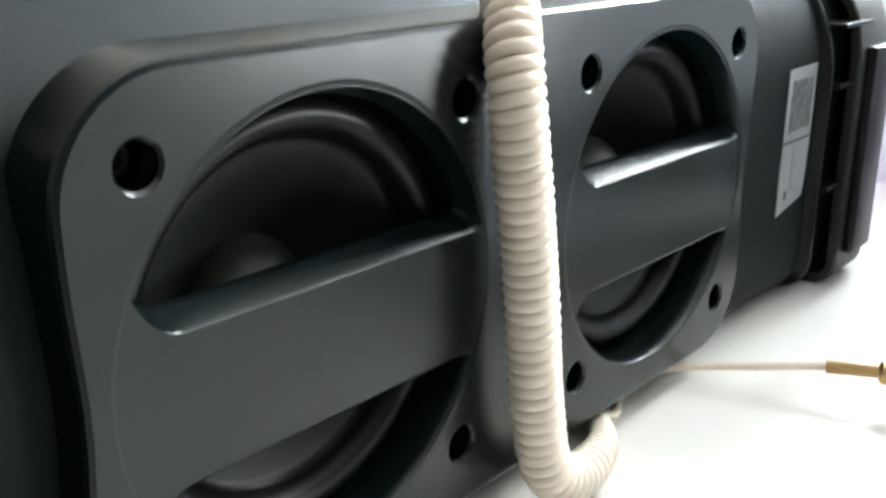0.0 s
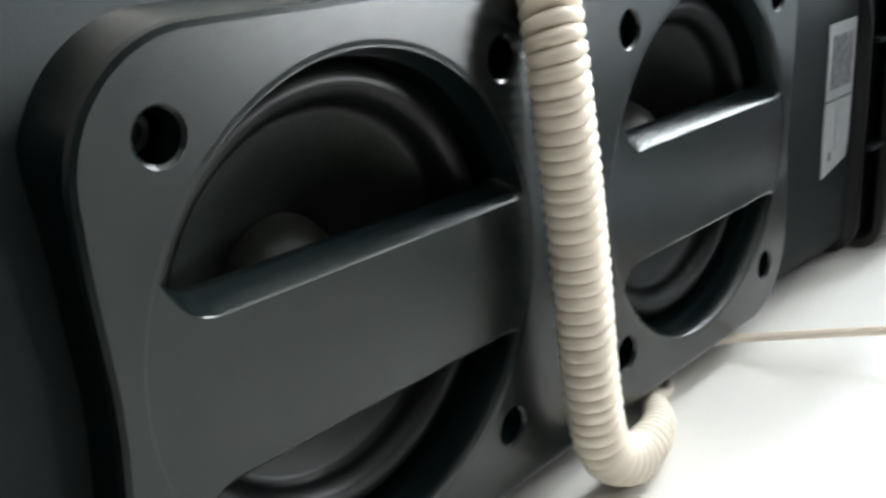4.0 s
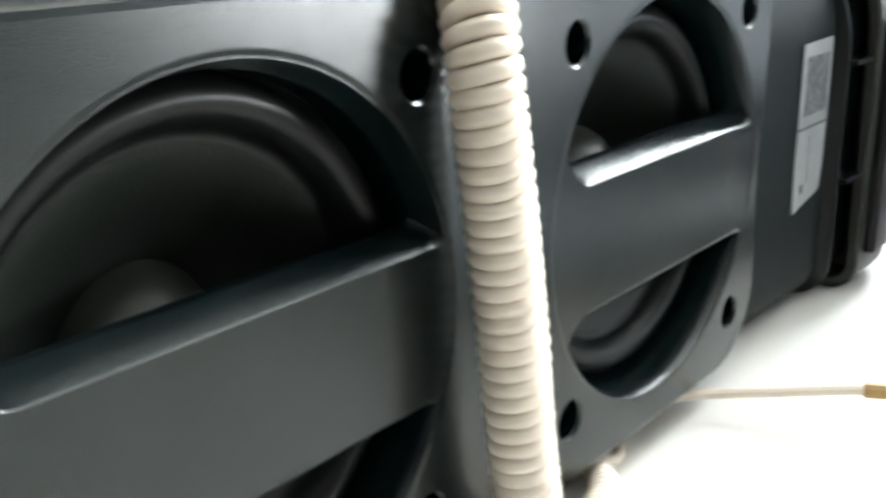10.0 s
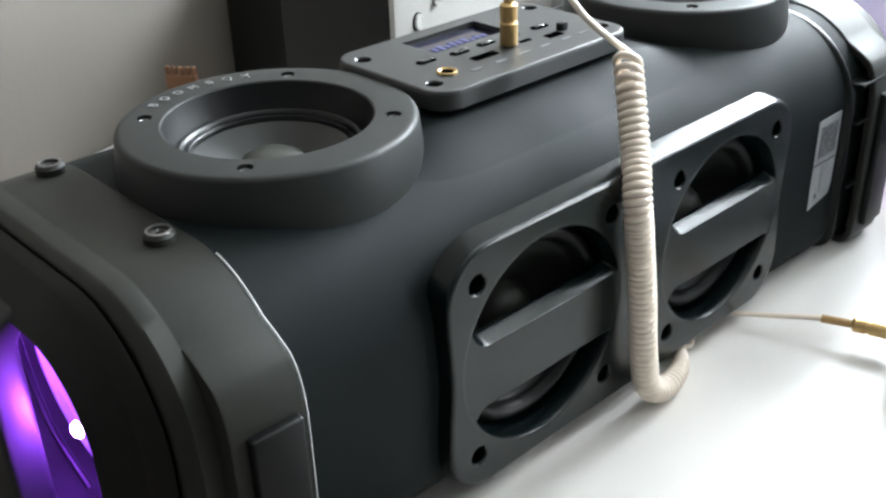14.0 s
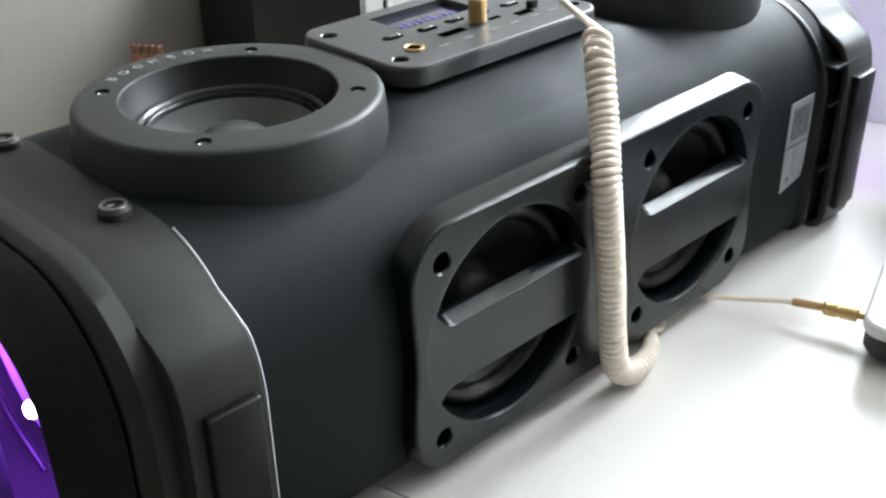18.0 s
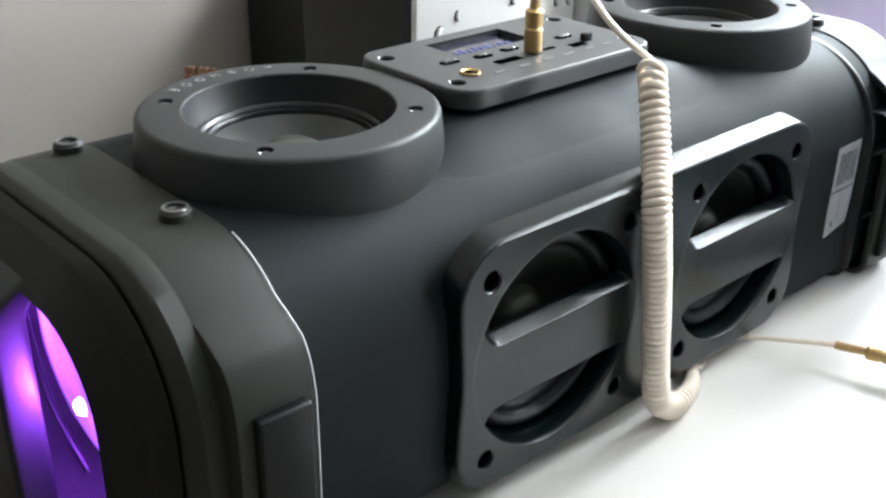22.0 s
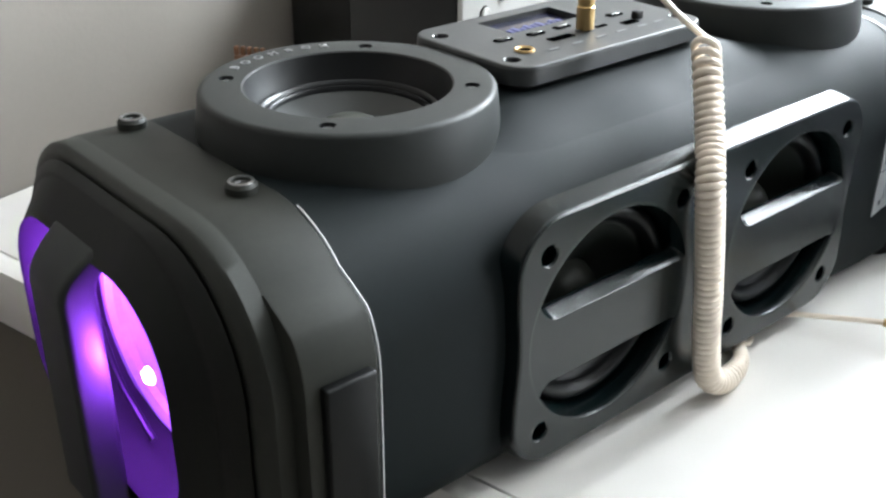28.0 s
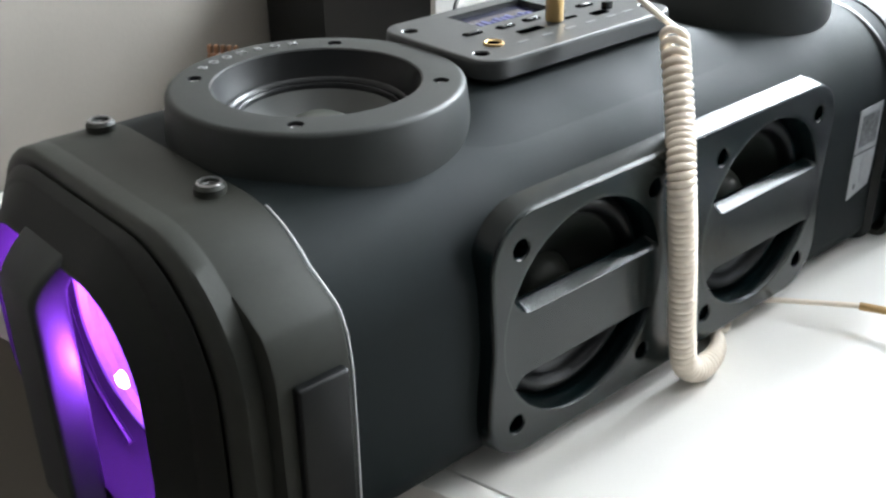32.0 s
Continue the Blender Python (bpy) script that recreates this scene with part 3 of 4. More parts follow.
def plate_outline(grow=0.0):
    """Double driver plate with rounded corners and slightly waisted ends, about its own middle."""
    out = rrect(PLATE_HALF + grow, 0.0492 + grow, 0.0195 + grow, 12)
    # extra points along the ends carry the waist
    dense = []
    n = len(out)
    for i in range(n):
        p, q = out[i], out[(i + 1) % n]
        d = math.dist(p, q)
        k = max(1, int(d / 0.006))
        for j in range(k):
            t = j / k
            a, b = p[0] + (q[0] - p[0]) * t, p[1] + (q[1] - p[1]) * t
            w = 0.0016 * math.exp(-(b / 0.016) ** 2)
            if abs(a) > PLATE_HALF - 0.020:
                a -= math.copysign(w, a)
            dense.append((a, b))
    return dense


def opening(side, r, edge, tip, flat):
    """Outline of one of the two openings of a plate: an arc of radius r above (or below) the flush bar. The bar's edge curves up to a pointed
    tip at one end and runs almost straight into the arc at the other."""
    tip_r = edge + 0.0009
    a0, a1 = math.asin(tip_r / r), math.pi - math.asin(tip / r)
    xt, xr = -r * math.cos(a1), r * math.cos(a0)
    flat_r = xr - 0.0030
    pts = [(r * math.cos(a0 + (a1 - a0) * i / 48), r * math.sin(a0 + (a1 - a0) * i / 48)) for i in range(49)]
    xc = flat + (xt - flat) * 0.62
    for i in range(1, 13):
        t = i / 12
        pts.append((-((1 - t) ** 2 * xt + 2 * t * (1 - t) * xc + t * t * flat), (1 - t) ** 2 * tip + 2 * t * (1 - t) * edge + t * t * edge))
    for i in range(1, 12):
        pts.append((-flat + (flat + flat_r) * i / 12, edge))
    xc = flat_r + (xr - flat_r) * 0.6
    for i in range(8):
        t = 1 - i / 8
        pts.append(((1 - t) ** 2 * xr + 2 * t * (1 - t) * xc + t * t * flat_r, (1 - t) ** 2 * tip_r + 2 * t * (1 - t) * edge + t * t * edge))
    return [(a, side * b) for a, b in pts]


def front_plate():
    P = lambda y: (lambda a, b: (a, y, ZC + b))
    M = lambda y: (lambda a, b: (PLATE_MID + a, y, ZC + b))
    shift = lambda loop, px: [(a + px, b) for a, b in loop]
    low = {1: (0.0092, 0.0166), -1: (0.0150, 0.0198)}
    spots = [(px, sx, sz) for px in PLATE_X for sx in (-1, 1) for sz in (-1, 1)]
    holes = [circle(0.0042, 40, px + sx * 0.035, sz * 0.0352) for px, sx, sz in spots]
    cut = {(px, s): shift(opening(s, 0.0414, low[s][0], low[s][1], 0.0285), px) for px in PLATE_X for s in (1, -1)}
    face = plate_outline(-0.0013)
    B = 0.00012                                    # the round fields lie a little deeper than the rim
    bm = filled([shift(face, PLATE_MID)] + [circle(0.0428, 96, px) for px in PLATE_X] + holes, P(0.0))
    for px in PLATE_X:
        disc = filled([circle(0.0418, 96, px)] + [cut[(px, s)] for s in (1, -1)], P(B))
        me = bpy.data.meshes.new("disc")
        disc.to_mesh(me)
        disc.free()
        bm.from_mesh(me)
        bpy.data.meshes.remove(me)
        soft = [(0.0428, 0.0), (0.0426, 0.02), (0.0424, 0.14), (0.0422, 0.40), (0.0420, 0.70), (0.0419, 0.92), (0.0418, 1.0)]
        skirt(bm, [circle(r, 96, px) for r, _ in soft], [P(B * k) for _, k in soft])
    skirt(bm, [face, plate_outline(-0.0004), plate_outline(0.0), plate_outline(0.0008), plate_outline(0.0014), plate_outline(0.0008), plate_outline(-0.0050), plate_outline(-0.0055)],
          [M(0.0), M(0.0003), M(0.0011), M(0.0052), M(0.0092), M(0.0100), M(0.0102), M(0.0300)])
    for (px, s), loop in cut.items():
        e, tip = low[s]
        # the bar's upper side slopes, its lower edge is rounded over
        if s > 0:
            fall = ((0.0, 0.0, 0.0414), (0.0003, 0.0003, 0.0413), (0.0027, 0.0044 - B, 0.0400), (0.0030, 0.0050 - B, 0.0398), (0.0030, 0.0066 - B, 0.0398))
        else:
            fall = ((0.0, 0.0, 0.0414), (0.0003, 0.0001, 0.0413), (0.0008, 0.0004, 0.0411), (0.0012, 0.0009, 0.0409), (0.0014, 0.0016, 0.0407), (0.0016, 0.0044 - B, 0.0400), (0.0018, 0.0066 - B, 0.0398))
        skirt(bm, [shift(opening(s, r, e + a, tip + a * 0.13, 0.0285 + a * 0.5), px) for a, _, r in fall], [P(B + y) for _, y, _ in fall])
    for px in PLATE_X:
        skirt(bm, [circle(0.0400, 80, px), circle(0.0400, 80, px)], [P(0.0064), P(0.0130)])
        box(bm, px - 0.0340, px + 0.0340, 0.0052, 0.0066, ZC - 0.0155, ZC + 0.0108)
    for h, (px, sx, sz) in zip(holes, spots):
        skirt(bm, [h, circle(0.0036, 40, px + sx * 0.035, sz * 0.0352), circle(0.0035, 40, px + sx * 0.035, sz * 0.0352)], [P(0.0), P(0.0006), P(0.0085)])
    bmesh.ops.remove_doubles(bm, verts=bm.verts, dist=0.00002)
    return part("driver_plate", bm, PLATE, boombox, "double textured black driver plate with flush bars", 10)


def front_driver(plate, px):
    for sx in (-1, 1):
        for sz in (-1, 1):
            m = pose(px + sx * 0.035, 0.0082, ZC + sz * 0.0352, 90, 0, 0)
            screw(plate, m, 0.0030, 0.0022, STEEL)

    def inward(prof, n=64):
        bm = lathe(prof, n)
        for v in bm.verts:
            a, b, c = v.co
            v.co = (px + a, 0.0122 - c, ZC + b)
        return bm
    part("surround", inward([(0.0402, -0.0012), (0.0394, -0.0010), (0.0388, 0.0022), (0.0374, 0.0040), (0.0354, 0.0044), (0.0334, 0.0032), (0.0322, 0.0008), (0.0314, -0.0006), (0.0300, -0.0008)]), RUBBER, plate, "rolled rubber surround", 60)
    part("cone", inward([(0.0302, -0.0007), (0.0285, -0.0014), (0.0230, -0.0048), (0.0120, -0.0110)]), CONE, plate, "dark pressed cone", 60)
    part("dust_cap", inward([(0.0128, -0.0104), (0.0115, -0.0070), (0.0088, -0.0038), (0.0050, -0.0020), (0.0001, -0.0015)], 40), DOME, plate, "round grey dust cap", 60)


front_panel = front_plate()
for px in PLATE_X:
    front_driver(front_panel, px)

DISC_Z = 0.1341


def letters(text, radius, a0, a1, size, parent, cx, cy, z):
    for i, ch in enumerate(text):
        cu = bpy.data.curves.new("letter", "FONT")
        cu.body, cu.size, cu.align_x, cu.align_y, cu.extrude = ch, size, "CENTER", "CENTER", 0.00015
        tmp = new("letter_source", cu)
        dg = bpy.context.evaluated_depsgraph_get()
        me = bpy.data.meshes.new_from_object(tmp.evaluated_get(dg))
        bpy.data.objects.remove(tmp)
        bpy.data.curves.remove(cu)
        me.materials.clear()
        me.materials.append(LETTER)
        ob = new("letter", me)
        ob.parent = parent
        a = a0 + (a1 - a0) * i / (len(text) - 1)
        ob.matrix_local = pose(cx + radius * math.cos(radians(a)), cy + radius * math.sin(radians(a)), z, 0, 0, a - 90)


def countersunk(parent, x, y, z, r):
    """A countersunk screw: dark pit with a bare steel cone and a socket."""
    m = Matrix.Translation((x, y, z))
    a = part("screw_recess", lathe([(r, 0.0), (r * 0.93, -0.0005), (r * 0.90, -0.0032), (0.0001, -0.0032)], 28), RUBBER, parent)
    a.matrix_local = m
    b = part("screw", lathe([(r * 0.86, -0.0030), (r * 0.84, -0.0016), (r * 0.66, -0.0011), (r * 0.58, -0.0014), (r * 0.50, -0.0028), (0.0001, -0.0028)], 20), SCREW, parent)
    b.matrix_local = m


def top_speaker(cx, cy, lettered):
    at = lambda bm: (bmesh.ops.translate(bm, verts=bm.verts, vec=(cx, cy, 0)), bm)[1]
    holes = [(sx * 0.0306, sy * 0.0306) for sx in (-1, 1) for sy in (-1, 1)]
    n = 96
    bm = filled([circle(0.0496, n), circle(0.0370, n)] + [circle(0.0028, 28, a, b) for a, b in holes], lambda a, b: (a, b, DISC_Z))
    outer = ((0.0496, DISC_Z), (0.0507, DISC_Z - 0.0002), (0.0516, DISC_Z - 0.0008), (0.0521, DISC_Z - 0.0018), (0.0532, 0.1240), (0.0537, 0.1185), (0.0538, 0.0900))
    loft([[(a, b, z) for a, b in circle(r, n)] for r, z in outer], False, False, bm)
    bmesh.ops.remove_doubles(bm, verts=bm.verts, dist=0.00002)
    bmesh.ops.recalc_face_normals(bm, faces=bm.faces)
    ring = part("speaker_ring", at(bm), RING, boombox, "raised black ring round a top speaker", 30)
    part("well_wall", at(lathe([(0.0295, 0.1120), (0.0326, 0.1180), (0.0328, 0.1232), (0.0338, 0.1250), (0.0364, 0.1336), (0.0371, DISC_Z)], n)), WELL, ring, "smooth inner wall of the ring, coloured darker for its shade", 30)
    part("surround", at(lathe([(0.0330, 0.1222), (0.0325, 0.1240), (0.0317, 0.1247), (0.0308, 0.1243), (0.0302, 0.1228), (0.0298, 0.1216)], 72)), GLOSS_RUBBER, ring, "glossy rolled rubber surround", 60)
    part("trim_ring", at(lathe([(0.0299, 0.1216), (0.0294, 0.1230), (0.0287, 0.1232), (0.0281, 0.1224), (0.0279, 0.1212)], 72)), GLOSS_RUBBER, ring, "thin black shiny ring", 60)
    part("cone", at(lathe([(0.0282, 0.1214), (0.0250, 0.1198), (0.0190, 0.1164), (0.0110, 0.1120)], 72)), GLOSS_CONE, ring, "dark grey cone", 60)
    part("dust_cap", at(lathe([(0.0126, 0.1128), (0.0122, 0.1160), (0.0106, 0.1188), (0.0070, 0.1206), (0.0030, 0.1213), (0.0001, 0.1214)], 40)), DOME, ring, "grey dust cap", 60)
    for a, b in holes:
        countersunk(ring, cx + a, cy + b, DISC_Z, 0.0028)
    if lettered:
        letters("BOOMBOX", 0.0445, 120, 66, 0.0049, ring, cx, cy, DISC_Z + 0.0002)


top_speaker(TOP_X[0], TOP_Y, True)
top_speaker(TOP_X[1], TOP_Y, False)

# ---- control panel on top ----
PX0, PX1, PY0, PY1, PZ = -0.0035, 0.1065, 0.0480, 0.1125, 0.1360


def control_panel():
    cx, cy = (PX0 + PX1) / 2, (PY0 + PY1) / 2
    hw, hh = (PX1 - PX0) / 2, (PY1 - PY0) / 2
    ring = lambda g, z, r=0.011: [(cx + a, cy + b, z) for a, b in rrect(hw + g, hh + g, r + g, 8)]
    # sunken display
    lx0, lx1, ly0, ly1 = 0.0275, 0.0690, 0.0850, 0.1045
    lcd = [(x, y) for x, y in ((lx0, ly0), (lx1, ly0), (lx1, ly1), (lx0, ly1))]
    face = [(cx + a, cy + b) for a, b in rrect(hw - 0.0012, hh - 0.0012, 0.0098, 8)]
    spots = ((0.0040, 0.0600), (0.0040, 0.1002), (0.0995, 0.0600), (0.0995, 0.1002))
    bm = filled([face, lcd] + [circle(0.0034, 28, a, b) for a, b in spots], lambda a, b: (a, b, PZ))
    loft([[(a, b, PZ) for a, b in face], ring(-0.0004, PZ - 0.0003), ring(0.0, PZ - 0.0014), ring(0.0004, PZ - 0.0068), ring(-0.0002, PZ - 0.0073), ring(-0.0040, PZ - 0.0075), ring(-0.0042, PZ - 0.0100)], False, False, bm)
    loft([[(a, b, PZ) for a, b in lcd], [(a, b, PZ - 0.0030) for a, b in lcd]], False, False, bm)
    bmesh.ops.remove_doubles(bm, verts=bm.verts, dist=0.00002)
    panel = part("control_panel", bm, PANEL, boombox, "raised dark grey control panel", 12)
    # between the two rings the tube swells gently up to the panel
    ease = lambda v: v * v * (3 - 2 * v)
    clamp = lambda v: max(0.0, min(1.0, v))
    rows = []
    for i in range(49):
        x = -0.048 + 0.226 * i / 48
        fx = ease(clamp(1 - max(PX0 - x, x - PX1, 0.0) / 0.042))
        row = []
        for k in range(57):
            y = PY0 - 0.034 + (PY1 - PY0 + 0.068) * k / 56
            fy = clamp(1 - max(PY0 + 0.001 - y, y - PY1 + 0.001, 0.0) / 0.030) ** 2.2
            row.append((x, y, shell_top(y) + 0.0084 * fx * fy - 0.0007))
        rows.append(row)
    bm = loft(rows, False, False, None, False)
    under = [v for v in bm.verts if min(math.hypot(v.co.x - a, v.co.y - TOP_Y) for a in TOP_X) < 0.043]
    bmesh.ops.delete(bm, geom=under, context="VERTS")
    part("panel_seat", bm, SHELL, panel, "satin black swelling of the tube", 60)
    part("display", box(bmesh.new(), lx0, lx1, ly0, ly1, PZ - 0.0040, PZ - 0.0022), GLASS, panel, "small glossy display with faint blue marks")
    # unreadable marks on the display
    for i in range(9):
        x = 0.034 + 0.0034 * i
        h = (0.004, 0.005, 0.003, 0.005, 0.004, 0.005, 0.002, 0.004, 0.003)[i]
        part("display_mark", box(bmesh.new(), x, x + 0.0022, 0.0905, 0.0905 + h, PZ - 0.0022, PZ - 0.0020), GLOW, panel)
    part("display_block", box(bmesh.new(), 0.0300, 0.0335, 0.0862, 0.0890, PZ - 0.0022, PZ - 0.0020), GLOW_PALE, panel)
    part("display_block", box(bmesh.new(), 0.0345, 0.0420, 0.0862, 0.0895, PZ - 0.0022, PZ - 0.0020), GLOW_TEAL, panel)
    for sx, sy in spots:
        d = part("screw_recess", lathe([(0.0034, 0.0), (0.0029, -0.0006), (0.0028, -0.0040), (0.0001, -0.0040)], 28), CAPTOP, panel)
        d.matrix_local = Matrix.Translation((sx, sy, PZ))
        d = part("screw", lathe([(0.0022, -0.0040), (0.0021, -0.0030), (0.0014, -0.0028), (0.0010, -0.0034), (0.0001, -0.0034)], 16), STEEL, panel)
        d.matrix_local = Matrix.Translation((sx, sy, PZ))

    def button(x, y, w, d, h, mat, name="button", label=""):
        b2 = loft([[(x + a, y + b, PZ + zz) for a, b in rrect(w / 2 - g, d / 2 - g, d / 2 - g - 0.0001, 5)] for g, zz in ((0, -0.001), (0, h * 0.6), (0.0005, h))], False, True)
        part(name, b2, mat, panel, label)

    def slot(x, y, w, d, name="slot"):
        # no opening is cut, a black shape gives the slot's shade
        part(name, box(bmesh.new(), x - w / 2, x + w / 2, y - d / 2, y + d / 2, PZ - 0.002, PZ + 0.0003, 0.0), DARK, panel, "slot laid on as a flat black shape")

    for x, y in ((0.0190, 0.0805), (0.0350, 0.0785), (0.0500, 0.0788), (0.0640, 0.0785), (0.0810, 0.0780)):
        button(x, y, 0.0064, 0.0019, 0.0009, CAPTOP, "button", "small dark push button")
        button(x, y, 0.0094, 0.0044, 0.0003, DARK, "button_recess_shade")
    slot(0.0385, 0.0683, 0.0125, 0.0040)
    slot(0.0630, 0.0694, 0.0060, 0.0020)
    slot(0.0765, 0.0660, 0.0080, 0.0040)
    part("toggle", box(bmesh.new(), 0.0820, 0.0870, 0.0670, 0.0700, PZ - 0.001, PZ + 0.0032, 0.0008), RUBBER, panel, "black toggle switch")
    bm = lathe([(0.0039, 0.0), (0.0039, 0.0007), (0.0034, 0.0009), (0.0029, 0.0004), (0.0027, 0.0001)], 28)
    s3 = part("jack_socket", bm, GOLD, panel, "gold-rimmed jack socket")
    s3.matrix_local = Matrix.Translation((0.0155, 0.0652, PZ))
    s4 = part("jack_hole_shade", lathe([(0.0029, 0.0003), (0.0001, 0.0003)], 20), DARK, panel)
    s4.matrix_local = Matrix.Translation((0.0155, 0.0652, PZ))
    # printed marks too small to read
    for x in (0.0255, 0.0385, 0.0520, 0.0640, 0.0765, 0.0870):
        part("printed_mark", box(bmesh.new(), x - 0.0028, x + 0.0028, 0.0588, 0.0602, PZ - 0.0005, PZ + 0.0002), MARK, panel)


control_panel()


def sticker():
    x0, x1, z0, z1, y = 0.1970, 0.2175, 0.0325, 0.0785, 0.0056
    outline = [(x0, z1), (x1, z1 + 0.0004), (x1 + 0.0002, 0.0560), (x1 - 0.0004, 0.0420), (x1 - 0.0016, 0.0362), (x0 + 0.0004, z0), (x0 - 0.0003, 0.0470), (x0, 0.0560)]
    bm = loft([[(a, y + 0.0008, b) for a, b in outline], [(a, y, b) for a, b in outline]])
    st = part("sticker", bm, STICKER, boombox, "creased silver sticker with mottled dark print")
    part("print_block", box(bmesh.new(), x0 + 0.0028, x1 - 0.0022, y - 0.0002, y + 0.0001, 0.0592, z1 - 0.0034), MOTTLED, st)
    # dark strip painted for the shade along the fold
    part("crease_shade", box(bmesh.new(), x0 - 0.0001, x1 + 0.0001, y - 0.0003, y + 0.0001, 0.0556, 0.0562), PRINT, st)
    part("print_bar", box(bmesh.new(), x0 + 0.0045, x0 + 0.0062, y - 0.0002, y + 0.0001, 0.0375, 0.0400), PRINT, st)
    part("print_bar", box(bmesh.new(), x0 + 0.0080, x0 + 0.0105, y - 0.0002, y + 0.0001, 0.0400, 0.0530), FAINT, st)


sticker()

# ---- coiled audio cable ----
COIL = [(0.0612, 0.0170, 0.1404), (0.0500, 0.0030, 0.1130), (0.0405, -0.0068, 0.0950), (0.0440, -0.0088, 0.0600), (0.0468, -0.0098, 0.0300),
        (0.0512, -0.0100, 0.0130), (0.0600, -0.0104, 0.0066), (0.0700, -0.0094, 0.0054), (0.0800, -0.0060, 0.0044), (0.0875, -0.0015, 0.0034), (0.0935, 0.0035, 0.0027)]


def coiled_cable():
    ob = thing("coiled_cable", "cream coiled audio cable hanging over the boombox", "audio cable")
    axis = smooth_path(COIL, 30)
    # even steps along the axis
    acc = [0.0]
    for a, b in zip(axis, axis[1:]):
        acc.append(acc[-1] + (b - a).length)
    rad, wire = 0.00415, 0.00152
    per = 18
    total = acc[-1]
    pts, j, s, turn = [], 0, 0.0, 0
    up = Vector((1, 0, 0))
    while s < total:
        while acc[j + 1] < s and j < len(acc) - 2:
            j += 1
        f = (s - acc[j]) / (acc[j + 1] - acc[j])
        c = axis[j].lerp(axis[j + 1], f)
        d = (axis[min(j + 2, len(axis) - 1)] - axis[max(j - 1, 0)]).normalized()
        up = (up - d * up.dot(d)).normalized()
        side = d.cross(up)
        ang = 2 * math.pi * turn / per
        # the last turns are pulled thin where the cable slips under the boombox
        thin = max(0.0, min(1.0, (c.x - 0.060) / 0.031)) if c.z < 0.03 else 0.0
        arm = (up * math.cos(ang) + side * math.sin(ang)) * rad * (1.0 - 0.62 * thin)
        # the first turns lean, pulled down by the lead
        lean = 0.75 * max(0.0, 1 - s / 0.016)
        pts.append(c + arm + d * (arm.x * lean))
        # turns hang apart near the top
        s += (0.00265 + 0.0008 * max(0.0, 1 - s / 0.035)) / per
        turn += 1
    part("coil", tube(pts, wire, 8), CREAM, ob, "cream coiled wire", 80)
    # straight lead to the plug in the panel
    top = pts[0]
    bend = Vector((0.0670, 0.0160, 0.1385))
    plug = Vector((0.0540, 0.0700, PZ))
    lead = smooth_path([top, bend, bend + Vector((-0.0004, 0.0030, 0.0016)), (0.0560, 0.0330, 0.1540), (0.0545, 0.0520, 0.1715), (0.0550, 0.0650, 0.1780), (0.0548, 0.0700, 0.1720), plug + Vector((0, 0, 0.027))], 10)
    part("lead", tube(lead, 0.00125, 8), CREAM, ob, "straight cream lead")
    bm = lathe([(0.0001, 0.0), (0.0017, 0.0), (0.0017, 0.0030), (0.0036, 0.0032), (0.0036, 0.0120), (0.0032, 0.0124), (0.0032, 0.0136), (0.0035, 0.0140), (0.0035, 0.0190), (0.0028, 0.0196), (0.0020, 0.0200), (0.0018, 0.0270), (0.0001, 0.0270)], 28)
    pl = part("jack_plug", bm, GOLD, ob, "gold jack plug")
    pl.matrix_local = Matrix.Translation(plug - Vector((0, 0, 0.0025)))
    part("strain_relief", tube(smooth_path([plug + Vector((0, 0, 0.017)), plug + Vector((0.0002, 0, 0.026)), (0.0552, 0.0698, 0.1735), (0.0551, 0.0640, 0.1775)], 8), 0.0020, 10), TAN, ob, "tan strain relief")
    # the other end runs over the desk to the laptop
    end = smooth_path([pts[-1], (0.1010, 0.0030, 0.0022), (0.1150, 0.0100, 0.0022), (0.1300, 0.0055, 0.0040), (0.1425, -0.0150, 0.0065), (0.1510, -0.0315, 0.0085), (0.1535, -0.0405, 0.0092)], 10)
    part("lead", tube(end, 0.00125, 8), CREAM, ob, "straight cream lead")
    a, b = Vector((0.1510, -0.0315, 0.0085)), Vector((0.1545, -0.0440, 0.0095))
    part("strain_relief", tube([a, a.lerp(b, 0.5), b], 0.0019, 10), TAN, ob, "tan strain relief")
    c = Vector((0.1590, -0.0585, 0.0097))
    d = (c - b).normalized()
    prof = [(0.0, 0.0024), (0.001, 0.0034), (0.006, 0.0034), (0.0062, 0.0029), (0.0075, 0.0029), (0.0077, 0.0034), (0.0145, 0.0034), (0.0150, 0.0018), (0.0185, 0.0018)]
    part("jack_plug", tube([b + d * s for s, _ in prof], [r for _, r in prof], 16), GOLD, ob, "gold jack plug")


coiled_cable()


